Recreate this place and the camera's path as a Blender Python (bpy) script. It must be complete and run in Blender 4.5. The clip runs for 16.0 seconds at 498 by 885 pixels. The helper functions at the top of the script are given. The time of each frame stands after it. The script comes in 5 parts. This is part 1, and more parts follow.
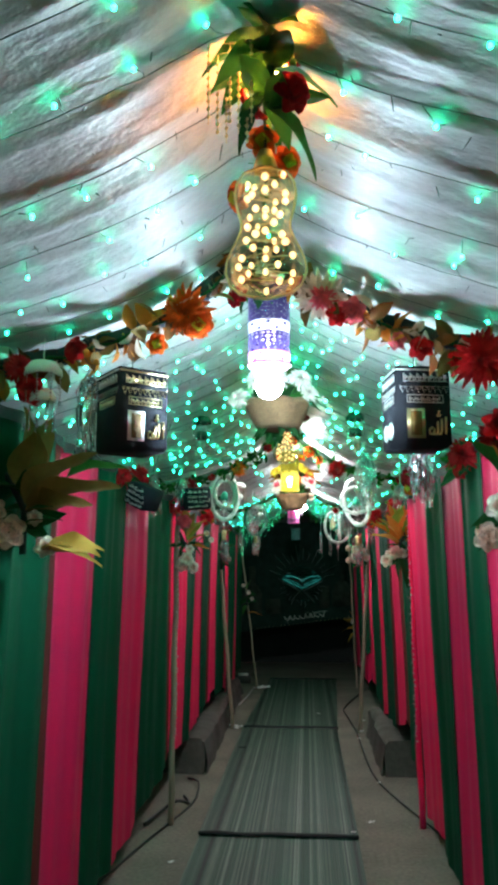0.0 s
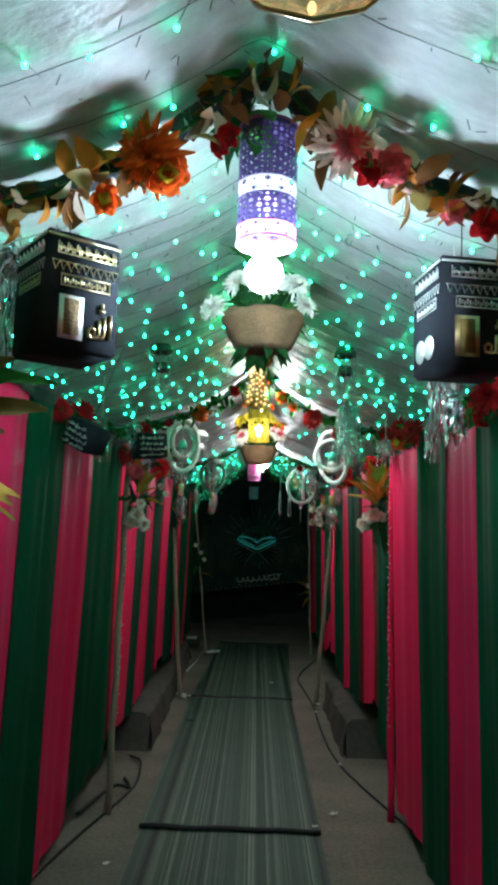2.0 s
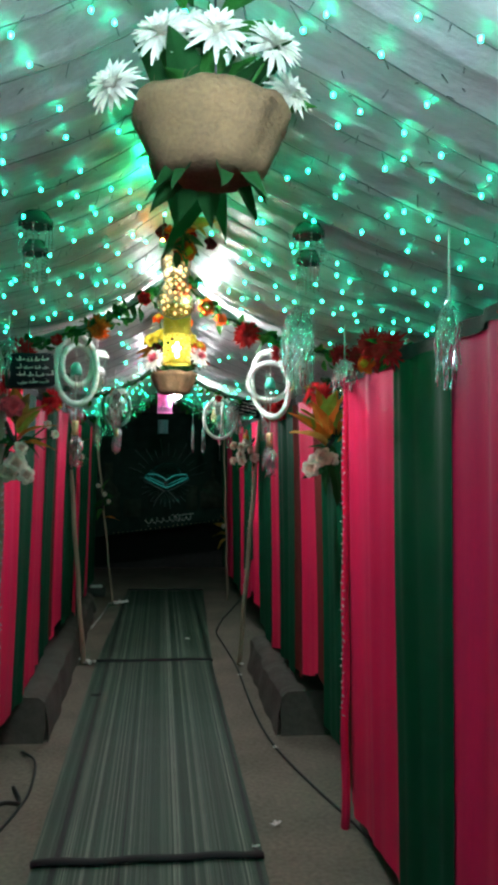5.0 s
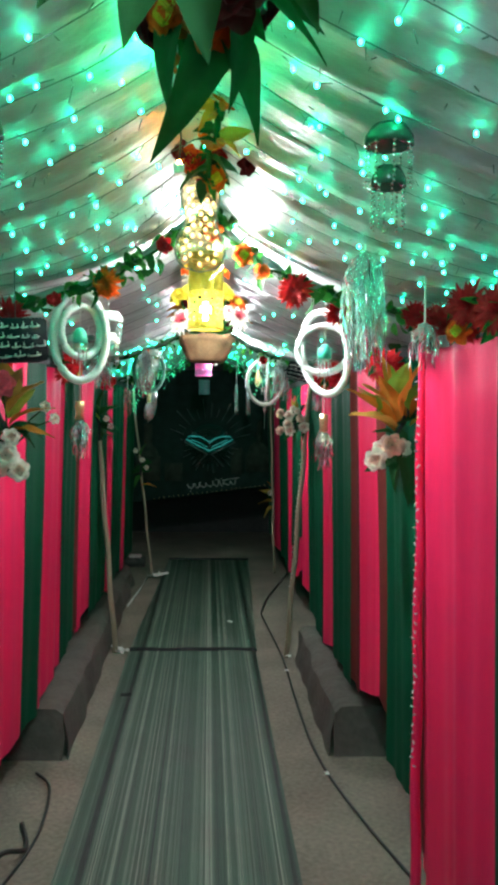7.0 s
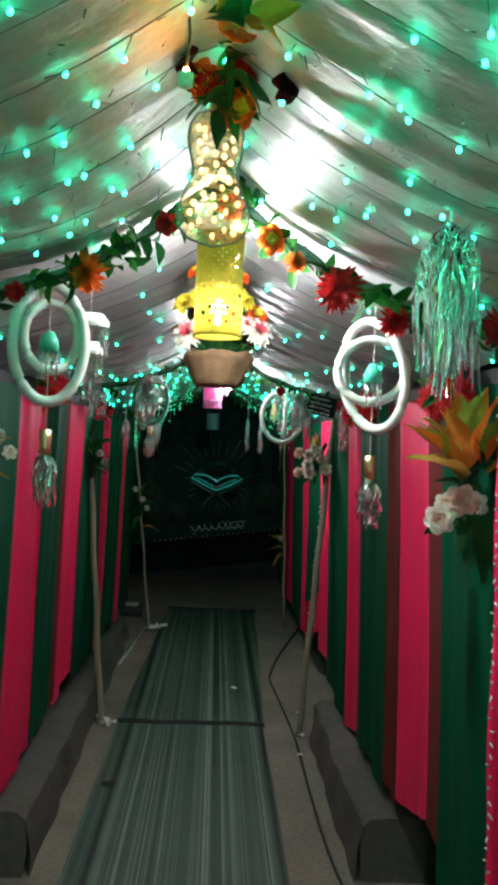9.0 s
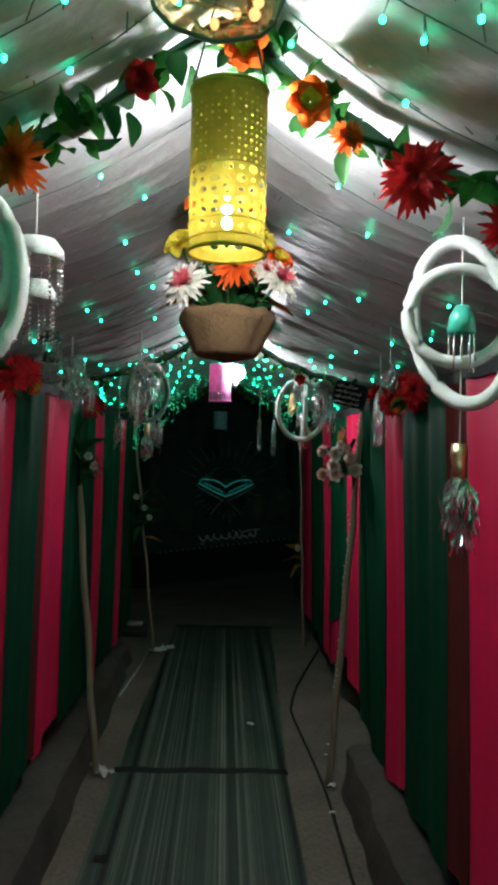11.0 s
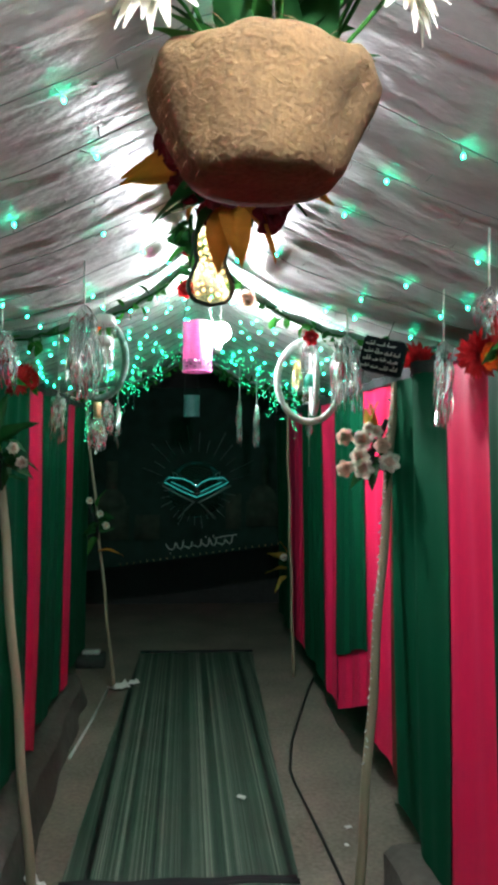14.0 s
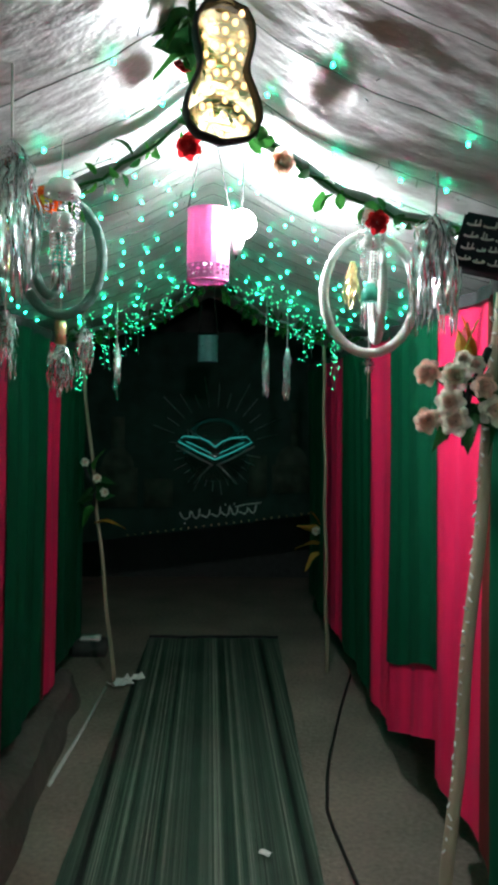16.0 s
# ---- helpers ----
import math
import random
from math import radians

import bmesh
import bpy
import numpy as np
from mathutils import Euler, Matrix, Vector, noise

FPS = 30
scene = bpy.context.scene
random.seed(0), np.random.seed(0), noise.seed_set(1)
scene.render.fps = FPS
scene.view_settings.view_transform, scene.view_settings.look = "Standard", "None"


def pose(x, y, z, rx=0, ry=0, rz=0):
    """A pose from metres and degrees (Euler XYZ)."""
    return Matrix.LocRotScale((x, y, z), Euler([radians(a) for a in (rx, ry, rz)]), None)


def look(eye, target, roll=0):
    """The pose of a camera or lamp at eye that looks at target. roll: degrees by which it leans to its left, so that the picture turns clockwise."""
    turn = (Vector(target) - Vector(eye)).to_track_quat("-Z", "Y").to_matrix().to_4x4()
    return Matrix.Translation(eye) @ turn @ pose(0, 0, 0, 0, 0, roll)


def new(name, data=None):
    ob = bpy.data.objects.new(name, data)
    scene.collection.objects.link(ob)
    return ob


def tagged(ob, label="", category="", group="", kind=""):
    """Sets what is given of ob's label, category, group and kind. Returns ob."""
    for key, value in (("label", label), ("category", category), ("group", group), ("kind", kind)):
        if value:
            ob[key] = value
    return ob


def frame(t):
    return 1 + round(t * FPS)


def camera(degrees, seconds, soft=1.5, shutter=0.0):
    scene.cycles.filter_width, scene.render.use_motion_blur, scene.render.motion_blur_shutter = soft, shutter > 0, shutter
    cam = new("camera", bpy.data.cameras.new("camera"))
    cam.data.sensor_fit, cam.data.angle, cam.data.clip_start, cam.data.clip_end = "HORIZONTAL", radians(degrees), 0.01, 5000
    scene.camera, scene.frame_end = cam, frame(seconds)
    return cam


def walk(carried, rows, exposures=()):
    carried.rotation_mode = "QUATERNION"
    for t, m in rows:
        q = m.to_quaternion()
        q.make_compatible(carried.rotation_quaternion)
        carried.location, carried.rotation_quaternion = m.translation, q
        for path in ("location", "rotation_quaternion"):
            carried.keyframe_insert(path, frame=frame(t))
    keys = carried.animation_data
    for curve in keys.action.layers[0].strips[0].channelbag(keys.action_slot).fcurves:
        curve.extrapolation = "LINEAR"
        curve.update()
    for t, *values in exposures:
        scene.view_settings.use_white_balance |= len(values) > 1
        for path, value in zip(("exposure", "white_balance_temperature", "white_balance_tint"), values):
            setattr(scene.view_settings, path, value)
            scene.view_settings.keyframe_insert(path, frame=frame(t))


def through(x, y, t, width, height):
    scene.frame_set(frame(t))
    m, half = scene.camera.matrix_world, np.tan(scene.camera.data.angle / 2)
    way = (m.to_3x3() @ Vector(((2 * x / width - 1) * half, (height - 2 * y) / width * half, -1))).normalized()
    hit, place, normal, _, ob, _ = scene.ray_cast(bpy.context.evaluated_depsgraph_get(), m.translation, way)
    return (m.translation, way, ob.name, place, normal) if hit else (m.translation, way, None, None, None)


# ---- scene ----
cam = camera(35.6, 16.0, soft=4.1)
PATH = [
    (0, (0.113, -0.087, 1.489), (-0.031, 1.881, 1.815), -0.1),
    (0.5, (0.039, 0.024, 1.492), (-0.034, 2.002, 1.781), 0.2),
    (1, (0.017, 0.167, 1.488), (-0.069, 2.146, 1.762), -0.1),
    (1.5, (0.049, 0.361, 1.503), (-0.086, 2.34, 1.757), 1.4),
    (2, (0.013, 0.539, 1.494), (-0.01, 2.526, 1.72), 1.8),
    (2.5, (-0.062, 0.718, 1.515), (0.006, 2.709, 1.686), 1.5),
    (3, (-0.048, 0.906, 1.526), (-0.022, 2.894, 1.736), -0.2),
    (3.5, (-0.049, 1.102, 1.528), (-0.012, 3.097, 1.669), 1.0),
    (4, (-0.078, 1.249, 1.526), (0.122, 3.236, 1.639), 0.8),
    (4.2, (-0.073, 1.303, 1.522), (0.157, 3.286, 1.641), 0.5),
    (6.3, (-0.001, 1.913, 1.702), (0.178, 3.903, 1.613), 1.8),
    (6.5, (0.01, 2.0, 1.707), (0.13, 3.996, 1.663), 1.5),
    (7, (0.029, 2.187, 1.713), (0.133, 4.182, 1.633), 0.7),
    (7.5, (-0.012, 2.385, 1.708), (0.151, 4.378, 1.753), 0.4),
    (8, (-0.028, 2.534, 1.713), (0.149, 4.526, 1.739), 0.7),
    (8.5, (0.009, 2.717, 1.716), (0.124, 4.713, 1.754), 1.7),
    (9, (0.024, 2.865, 1.712), (0.107, 4.863, 1.729), 2.3),
    (9.2, (0.013, 2.944, 1.7), (0.086, 4.943, 1.719), 2.3),
    (11.3, (0.019, 3.67, 1.681), (0.089, 5.668, 1.715), 1.0),
    (11.5, (-0.009, 3.737, 1.682), (0.093, 5.734, 1.724), 1.1),
    (12, (-0.044, 3.902, 1.682), (0.12, 5.895, 1.649), 0.5),
    (12.5, (-0.029, 4.1, 1.667), (0.038, 6.099, 1.663), 0.1),
    (13, (-0.018, 4.305, 1.674), (0.02, 6.304, 1.634), 1.0),
    (13.5, (-0.061, 4.529, 1.655), (0.056, 6.525, 1.708), 0.7),
    (14, (-0.059, 4.707, 1.647), (0.104, 6.7, 1.669), 0.4),
    (14.5, (0.023, 4.967, 1.646), (0.084, 6.965, 1.682), -0.4),
    (15, (0.041, 5.16, 1.63), (0.088, 7.159, 1.576), 0.2),
    (15.5, (0.0, 5.408, 1.626), (0.068, 7.407, 1.622), 1.0),
    (16, (-0.002, 5.643, 1.599), (0.099, 7.639, 1.521), 0.9),
]
EXPOSURES = [(0, 0.85), (1.5, 0.4), (3, 0.25), (4.2, 0.2), (6.3, 1.35), (7.2, 1.3), (8, 0.9), (9.2, 0.65), (11.3, -0.25), (12.5, -0.25), (13, -0.05), (13.5, 0.75), (14, 1.4), (14.5, 1.2), (15, 1.05), (16, 1.05)]
walk(cam, [(t, look(eye, target, roll)) for t, eye, target, roll in PATH], EXPOSURES)

# ---- world and exposure ----
world = bpy.data.worlds.new("night")
scene.world = world
world.use_nodes = True
world.node_tree.nodes["Background"].inputs["Color"].default_value = (0.01, 0.014, 0.02, 1)
world.node_tree.nodes["Background"].inputs["Strength"].default_value = 0.05

FRAMES_Y = (1.96, 4.82, 7.6, 10.2)          # the four tent frames
CURTAIN_X = 0.742


# ---- helpers ----
class Geo:
    """Collects vertices, faces and material slots for one mesh."""

    def __init__(self):
        self.v, self.f, self.s = [], [], []

    def add(self, verts, faces, slot=0, m=None):
        n = len(self.v)
        self.v += [tuple(m @ Vector(p)) for p in verts] if m is not None else [tuple(p) for p in verts]
        self.f += [[i + n for i in q] for q in faces]
        self.s += [slot] * len(faces)
        return self

    def mesh(self, name, mats, smooth=True):
        me = bpy.data.meshes.new(name)
        me.from_pydata(self.v, [], self.f)
        for mt in mats if isinstance(mats, (list, tuple)) else [mats]:
            me.materials.append(mt)
        me.polygons.foreach_set("material_index", self.s)
        me.polygons.foreach_set("use_smooth", [smooth] * len(self.f))
        me.update()
        return me


def grid(rows, cols, fn):
    v = [fn(i / rows, j / cols) for i in range(rows + 1) for j in range(cols + 1)]
    w = cols + 1
    return v, [(i * w + j, i * w + j + 1, (i + 1) * w + j + 1, (i + 1) * w + j) for i in range(rows) for j in range(cols)]


def box(x0, y0, z0, x1, y1, z1, bevel=0.0):
    bm = bmesh.new()
    bmesh.ops.create_cube(bm, size=1)
    for v in bm.verts:
        v.co = Vector((x0 + (v.co.x + 0.5) * (x1 - x0), y0 + (v.co.y + 0.5) * (y1 - y0), z0 + (v.co.z + 0.5) * (z1 - z0)))
    if bevel:
        bmesh.ops.bevel(bm, geom=bm.edges[:], offset=bevel, segments=2, affect="EDGES")
    bm.verts.index_update()
    out = [v.co[:] for v in bm.verts], [[v.index for v in f.verts] for f in bm.faces]
    bm.free()
    return out


def tube(points, radius, sides=6, closed=False):
    """A tube along points; radius is a number or a function of 0..1."""
    pts = [Vector(p) for p in points]
    n, v, f = len(pts), [], []
    for i, p in enumerate(pts):
        a, b = (pts[i - 1], pts[(i + 1) % n]) if closed else (pts[max(i - 1, 0)], pts[min(i + 1, n - 1)])
        d = (b - a).normalized() if (b - a).length > 1e-9 else Vector((0, 0, 1))
        ref = Vector((0, 0, 1)) if abs(d.z) < 0.9 else Vector((0, 1, 0))
        s = d.cross(ref).normalized()
        u = s.cross(d)
        r = radius(i / max(n - 1, 1)) if callable(radius) else radius
        for k in range(sides):
            an = 2 * math.pi * k / sides
            v.append(tuple(p + r * (math.cos(an) * s + math.sin(an) * u)))
    for i in range(n if closed else n - 1):
        for k in range(sides):
            a, b = i * sides + k, i * sides + (k + 1) % sides
            c, d = ((i + 1) % n) * sides + (k + 1) % sides, ((i + 1) % n) * sides + k
            f.append((a, b, c, d))
    if not closed:
        f += [tuple(range(sides))[::-1], tuple(range((n - 1) * sides, n * sides))]
    return v, f


def lathe(profile, sides=24, wobble=0.0, lobes=0):
    v = []
    for r, z in profile:
        for k in range(sides):
            a = 2 * math.pi * k / sides
            q = r * (1 + wobble * math.sin(lobes * a)) if lobes else r
            v.append((q * math.cos(a), q * math.sin(a), z))
    f = [(i * sides + k, i * sides + (k + 1) % sides, (i + 1) * sides + (k + 1) % sides, (i + 1) * sides + k)
         for i in range(len(profile) - 1) for k in range(sides)]
    return v, f


def part(name, geo, material, parent=None, label="", smooth=True, m=None):
    """Links a Geo (or a ready mesh) as one mesh object under a thing or a part."""
    me = geo.mesh(name, material, smooth) if isinstance(geo, Geo) else geo
    ob = new(name, me)
    ob.parent = parent
    if m is not None:
        ob.matrix_basis = m
    return tagged(ob, label)


def thing(name, at, label, category, group="", rz=0, rx=0, ry=0):
    ob = new(name)
    ob.empty_display_size = 0.05
    ob.matrix_basis = pose(*at, rx, ry, rz)
    return tagged(ob, label, category, group)


rnd = random.Random(7)


# ---- materials ----
def material(name, colour, rough=0.6, metal=0.0, scale=30.0, vary=0.25, bump=0.2, coarse=3.0, sheen=0.0, spec=0.5, island=False, stretch=(1, 1, 1)):
    mt = bpy.data.materials.new(name)
    mt.use_nodes = True
    nt = mt.node_tree
    b = nt.nodes["Principled BSDF"]
    b.inputs["Roughness"].default_value, b.inputs["Metallic"].default_value = rough, metal
    b.inputs["Sheen Weight"].default_value, b.inputs["Specular IOR Level"].default_value = sheen, spec
    co = nt.nodes.new("ShaderNodeTexCoord")
    mp = nt.nodes.new("ShaderNodeMapping")
    mp.inputs["Scale"].default_value = stretch
    nt.links.new(co.outputs["Object"], mp.inputs[0])
    n1, n2 = nt.nodes.new("ShaderNodeTexNoise"), nt.nodes.new("ShaderNodeTexNoise")
    n1.inputs["Scale"].default_value, n2.inputs["Scale"].default_value = scale, coarse
    n1.inputs["Detail"].default_value = n2.inputs["Detail"].default_value = 4
    nt.links.new(mp.outputs[0], n1.inputs["Vector"])
    nt.links.new(mp.outputs[0], n2.inputs["Vector"])
    add = nt.nodes.new("ShaderNodeMath")
    add.operation = "ADD"
    nt.links.new(n1.outputs[0], add.inputs[0])
    nt.links.new(n2.outputs[0], add.inputs[1])
    src = add.outputs[0]
    if island:
        g = nt.nodes.new("ShaderNodeNewGeometry")
        a2 = nt.nodes.new("ShaderNodeMath")
        a2.operation = "MULTIPLY_ADD"
        a2.inputs[1].default_value, a2.inputs[2].default_value = 0.5, -0.25
        nt.links.new(g.outputs["Random Per Island"], a2.inputs[0])
        a3 = nt.nodes.new("ShaderNodeMath")
        nt.links.new(src, a3.inputs[0])
        nt.links.new(a2.outputs[0], a3.inputs[1])
        src = a3.outputs[0]
    mr = nt.nodes.new("ShaderNodeMapRange")
    mr.inputs["From Min"].default_value, mr.inputs["From Max"].default_value = 0.6, 1.4
    mr.inputs["To Min"].default_value, mr.inputs["To Max"].default_value = 1 - vary, 1 + vary
    nt.links.new(src, mr.inputs["Value"])
    mix = nt.nodes.new("ShaderNodeVectorMath")
    mix.operation = "SCALE"
    mix.inputs[0].default_value = colour[:3]
    nt.links.new(mr.outputs[0], mix.inputs["Scale"])
    nt.links.new(mix.outputs[0], b.inputs["Base Color"])
    if bump:
        bp = nt.nodes.new("ShaderNodeBump")
        bp.inputs["Strength"].default_value, bp.inputs["Distance"].default_value = bump, 0.01
        nt.links.new(n1.outputs[0], bp.inputs["Height"])
        nt.links.new(bp.outputs[0], b.inputs["Normal"])
    return mt


def glow(name, colour, strength, base=(0.5, 0.5, 0.5)):
    mt = bpy.data.materials.new(name)
    mt.use_nodes = True
    b = mt.node_tree.nodes["Principled BSDF"]
    b.inputs["Base Color"].default_value = (*base, 1)
    b.inputs["Emission Color"].default_value, b.inputs["Emission Strength"].default_value = (*colour, 1), strength
    return mt


M_ROOF = material("white_tent_cloth", (0.45, 0.45, 0.445), 0.45, 0, 30, 0.16, 0.42, 4, 0, 0.42, stretch=(1.0, 1.7, 1))
M_PINK = material("pink_satin", (0.80, 0.02, 0.10), 0.52, 0, 80, 0.15, 0.1, 2, 0, 0.16, stretch=(1, 6, 0.3))
M_GREEN = material("green_satin", (0.002, 0.068, 0.031), 0.65, 0, 80, 0.2, 0.1, 2, 0, 0.08, stretch=(1, 6, 0.3))
M_OVERLAP = material("overlapped_satin", (0.13, 0.028, 0.024), 0.8, 0, 80, 0.2, 0.1, 2, 0, 0.04, stretch=(1, 6, 0.3))
M_FLOOR = material("dusty_concrete", (0.195, 0.168, 0.132), 0.9, 0, 45, 0.42, 0.4, 2.2)
M_LEDGE = material("rough_cement", (0.085, 0.077, 0.065), 0.9, 0, 30, 0.3, 0.5, 3)
M_WALL = material("dark_cement", (0.05, 0.055, 0.05), 0.9, 0, 20, 0.3, 0.4, 2)
M_POLE = material("pale_bamboo", (0.30, 0.25, 0.17), 0.55, 0, 25, 0.3, 0.3, 4, stretch=(1, 1, 0.2))
M_BLACK = material("black_cloth", (0.012, 0.012, 0.014), 0.75, 0, 200, 0.3, 0.2, 8)
M_WIRE = material("dark_green_wire", (0.13, 0.15, 0.14), 0.5, 0, 50, 0.2, 0, 5)
M_BULB_COOL = glow("cool_white_led", (0.60, 0.84, 1.0), 450.0)
M_LED_GREEN = glow("green_led_bulb", (0.02, 1.0, 0.28), 230.0)
M_LED_ORANGE = glow("orange_led_bulb", (1.0, 0.33, 0.06), 330.0)
M_BULB = glow("white_led", (0.92, 0.95, 1.0), 380.0)
M_BULB_MID = glow("bright_white_led", (0.92, 0.95, 1.0), 560.0)
M_FAIRY = glow("green_fairy_led", (0.007, 1.0, 0.48), 33.0)
M_FAIRY_FAR = glow("green_curtain_led", (0.010, 0.85, 0.36), 2.8)


# ---- setting ----
def arch_z(x):
    a = math.sqrt(x * x + 0.0009)
    return 2.01 + 0.40 * math.exp(-a / 0.33)


def roof_z(x, y):
    """Height of the tent cloth: ridge to eave, pinched along the cross strings."""
    a = math.sqrt(x * x + 0.0012)
    near = min(abs(y - fy) for fy in FRAMES_Y)
    line = 2.43 - 0.43 * a / 0.98
    base = arch_z(x) + (line - arch_z(x)) * (0.18 + 0.40 * min(near / 0.9, 1.0))
    u = (y + 0.035 * noise.noise(Vector((x * 1.5, y * 0.7, 3)))) / 0.19
    u = u * 1.5 if y < 4.9 else u
    t = abs((u % 1.0) - 0.5) * 2
    pleat = (0.004 * t ** 2 + 0.009 * t ** 12) * min(1, a / 0.1) * (1.0 if y < 4.9 else 0.6)
    rumple = 0.42 + 0.28 * min(max((y - 6.0) / 0.5, 0.0), 1.0)
    crumple = 0.008 * noise.noise(Vector((x * 6, y * 10, 0.5))) + 0.012 * abs(noise.noise(Vector((x * 7 + y * 4, y * 17, 1.5)))) + 0.006 * noise.noise(Vector((x * 22, y * 38 + x * 9, 4)))
    crumple = crumple * rumple + (0.007 + 0.009 * min(max((y - 1.5) / 1.0, 0.0), 1.0)) * noise.noise(Vector((x * 1.7, y * 1.3, 7)))
    return base - pleat + crumple + 0.03


geo = Geo()
geo.add(*grid(2, 2, lambda i, j: (-30 + 60 * j, -30 + 70 * i, 0)))
floor = part("floor", geo, M_FLOOR)
tagged(floor, "dusty grey concrete floor of the tent passage", "floor", kind="structure")

geo = Geo()
geo.add(*grid(900, 96, lambda i, j: (-0.98 + 1.96 * j, -1.9 + 13.2 * i, roof_z(-0.98 + 1.96 * j, -1.9 + 13.2 * i))))
geo.add(*grid(40, 8, lambda i, j: (-0.98 + 1.96 * j, -1.9 + 13.2 * i, roof_z(-0.98 + 1.96 * j, -1.9 + 13.2 * i) + 0.06)))
roof = part("ceiling", geo, M_ROOF)
tagged(roof, "pleated white cloth tent ceiling hung from a ridge", "ceiling", kind="structure")

# enclosure added to shut out the night sky; its back and cover stay unseen
for nm, q in (("wall_left", (-1.35, -2.2, 0, -1.25, 13.2, 2.9)), ("wall_right", (1.25, -2.2, 0, 1.35, 13.2, 2.9)),
              ("closing_back", (-1.25, -2.2, 0, 1.25, -2.1, 2.9)), ("wall_end", (-1.25, 13.1, 0, 1.25, 13.2, 2.9)),
              ("closing_cover", (-1.35, -2.2, 2.9, 1.35, 13.2, 2.95))):
    tagged(part(nm, Geo().add(*box(*q)), M_WALL, smooth=False), "plain dark enclosure added around the hangings", "wall", kind="structure")

def rough(x, y, z):
    k = Vector((x * 5, y * 4, z * 7))
    return x + 0.022 * noise.noise(k), y + 0.02 * noise.noise(k + Vector((3, 1, 8))), z + 0.016 * noise.noise(k * 1.4 + Vector((9, 2, 1))) + 0.006 * noise.noise(k * 6)


for nm, sx, y0, y1, far_x, far_h in (("ledge_left", -1, 5.95, 9.9, 0.72, 0.17), ("ledge_right", 1, 5.95, 7.45, 0.67, 0.24)):
    g = Geo()

    def top(i):
        return 0.255 + (far_h - 0.255) * i

    def inner(i):
        return sx * (0.665 + (far_x - 0.665) * i)
    x_out = sx * 1.24
    # rounded crown, worn inner face and two end faces
    g.add(*grid(90, 18, lambda i, j: rough(inner(i) + (x_out - inner(i)) * j, y0 + (y1 - y0) * i, top(i) - 0.035 * (1 - min(1.0, j / 0.1)) ** 2)))
    g.add(*grid(90, 8, lambda i, j: rough(inner(i) - sx * 0.03 * (1 - j), y0 + (y1 - y0) * i, (top(i) - 0.035) * j - 0.02 * (1 - j))))
    for e, ye in ((0, y0), (1, y1)):
        g.add(*grid(16, 8, lambda i, j: rough(inner(e) + (x_out - inner(e)) * i, ye, top(e) * j - 0.02 * (1 - j) - 0.035 * j * (1 - min(1.0, i / 0.1)) ** 2)))
    tagged(part(nm, g, M_LEDGE), "low rough cement ledge beside the walkway", "ledge", kind="structure")

# curtains: each side is a row of hanging satin strips: far edge, colour, height of the hem at the near and far edge
STRIPS = {-1: ((-1.3, "g", 0.15, 0.15), (-0.7, "p", 0.15, 0.15), (-0.1, "g", 0.15, 0.15), (0.5, "p", 0.15, 0.15), (1.0, "g", 0.15, 0.15), (1.55, "p", 0.18, 0.18), (2.48, "g", 0.2, 0.2),
               (2.57, "o", 0.2, 0.22), (3.09, "p", 0.22, 0.2), (3.53, "g", 0.2, 0.2), (4.11, "p", 0.18, 0.22), (4.86, "g", 0.22, 0.3), (4.94, "o", 0.33, 0.35), (5.58, "p", 0.36, 0.3),
               (5.86, "g", 0.28, 0.27), (6.44, "p", 0.28, 0.32), (6.84, "g", 0.31, 0.36), (6.92, "o", 0.36, 0.36), (7.32, "p", 0.36, 0.4), (8.22, "g", 0.33, 0.3), (8.6, "p", 0.3, 0.18), (9.2, "g", 0.28, 0.26),
               (9.3, "o", 0.25, 0.24), (9.58, "p", 0.24, 0.2), (10.3, "g", 0.25, 0.25)),
          1: ((-1.2, "g", 0.15, 0.15), (-0.6, "p", 0.15, 0.15), (0.0, "g", 0.15, 0.15), (0.6, "p", 0.15, 0.15), (1.2, "g", 0.15, 0.15), (1.7, "p", 0.15, 0.15), (2.15, "g", 0.15, 0.15),
              (2.74, "p", 0.15, 0.15), (3.15, "g", 0.15, 0.15), (3.56, "p", 0.15, 0.13), (4.08, "g", 0.12, 0.1), (4.85, "p", 0.14, 0.1), (4.92, "o", 0.15, 0.15), (5.32, "g", 0.3, 0.26), (5.42, "o", 0.45, 0.5), (5.86, "p", 0.5, 0.38),
              (6.1, "o", 0.36, 0.34), (6.7, "g", 0.32, 0.3), (7.06, "p", 0.34, 0.24), (7.62, "g", 0.24, 0.3), (7.74, "o", 0.36, 0.38), (8.2, "p", 0.4, 0.36), (8.84, "g", 0.74, 0.56), (9.26, "p", 0.3, 0.24),
              (10.05, "g", 0.26, 0.28), (10.72, "p", 0.28, 0.24), (11.5, "g", 0.25, 0.25))}


def curtain_x(sx, y, z):
    fold = 0.011 * math.sin(2 * math.pi * y / 0.37 + 3 * noise.noise(Vector((y * 1.5, 0, 0)))) + 0.0042 * math.sin(y * 41 + 4 * noise.noise(Vector((y * 3, z * 0.4, 5))))
    lean = 0.035 * (1 - z / 1.9)
    out = 0.03 * math.exp(-((y - 4.95) / 0.3) ** 2) if sx > 0 else 0.0
    return sx * (CURTAIN_X + out + lean + fold * (0.7 + 0.5 * z / 1.9) + 0.018 * noise.noise(Vector((y * 1.3, z * 0.6, 2 + sx))))


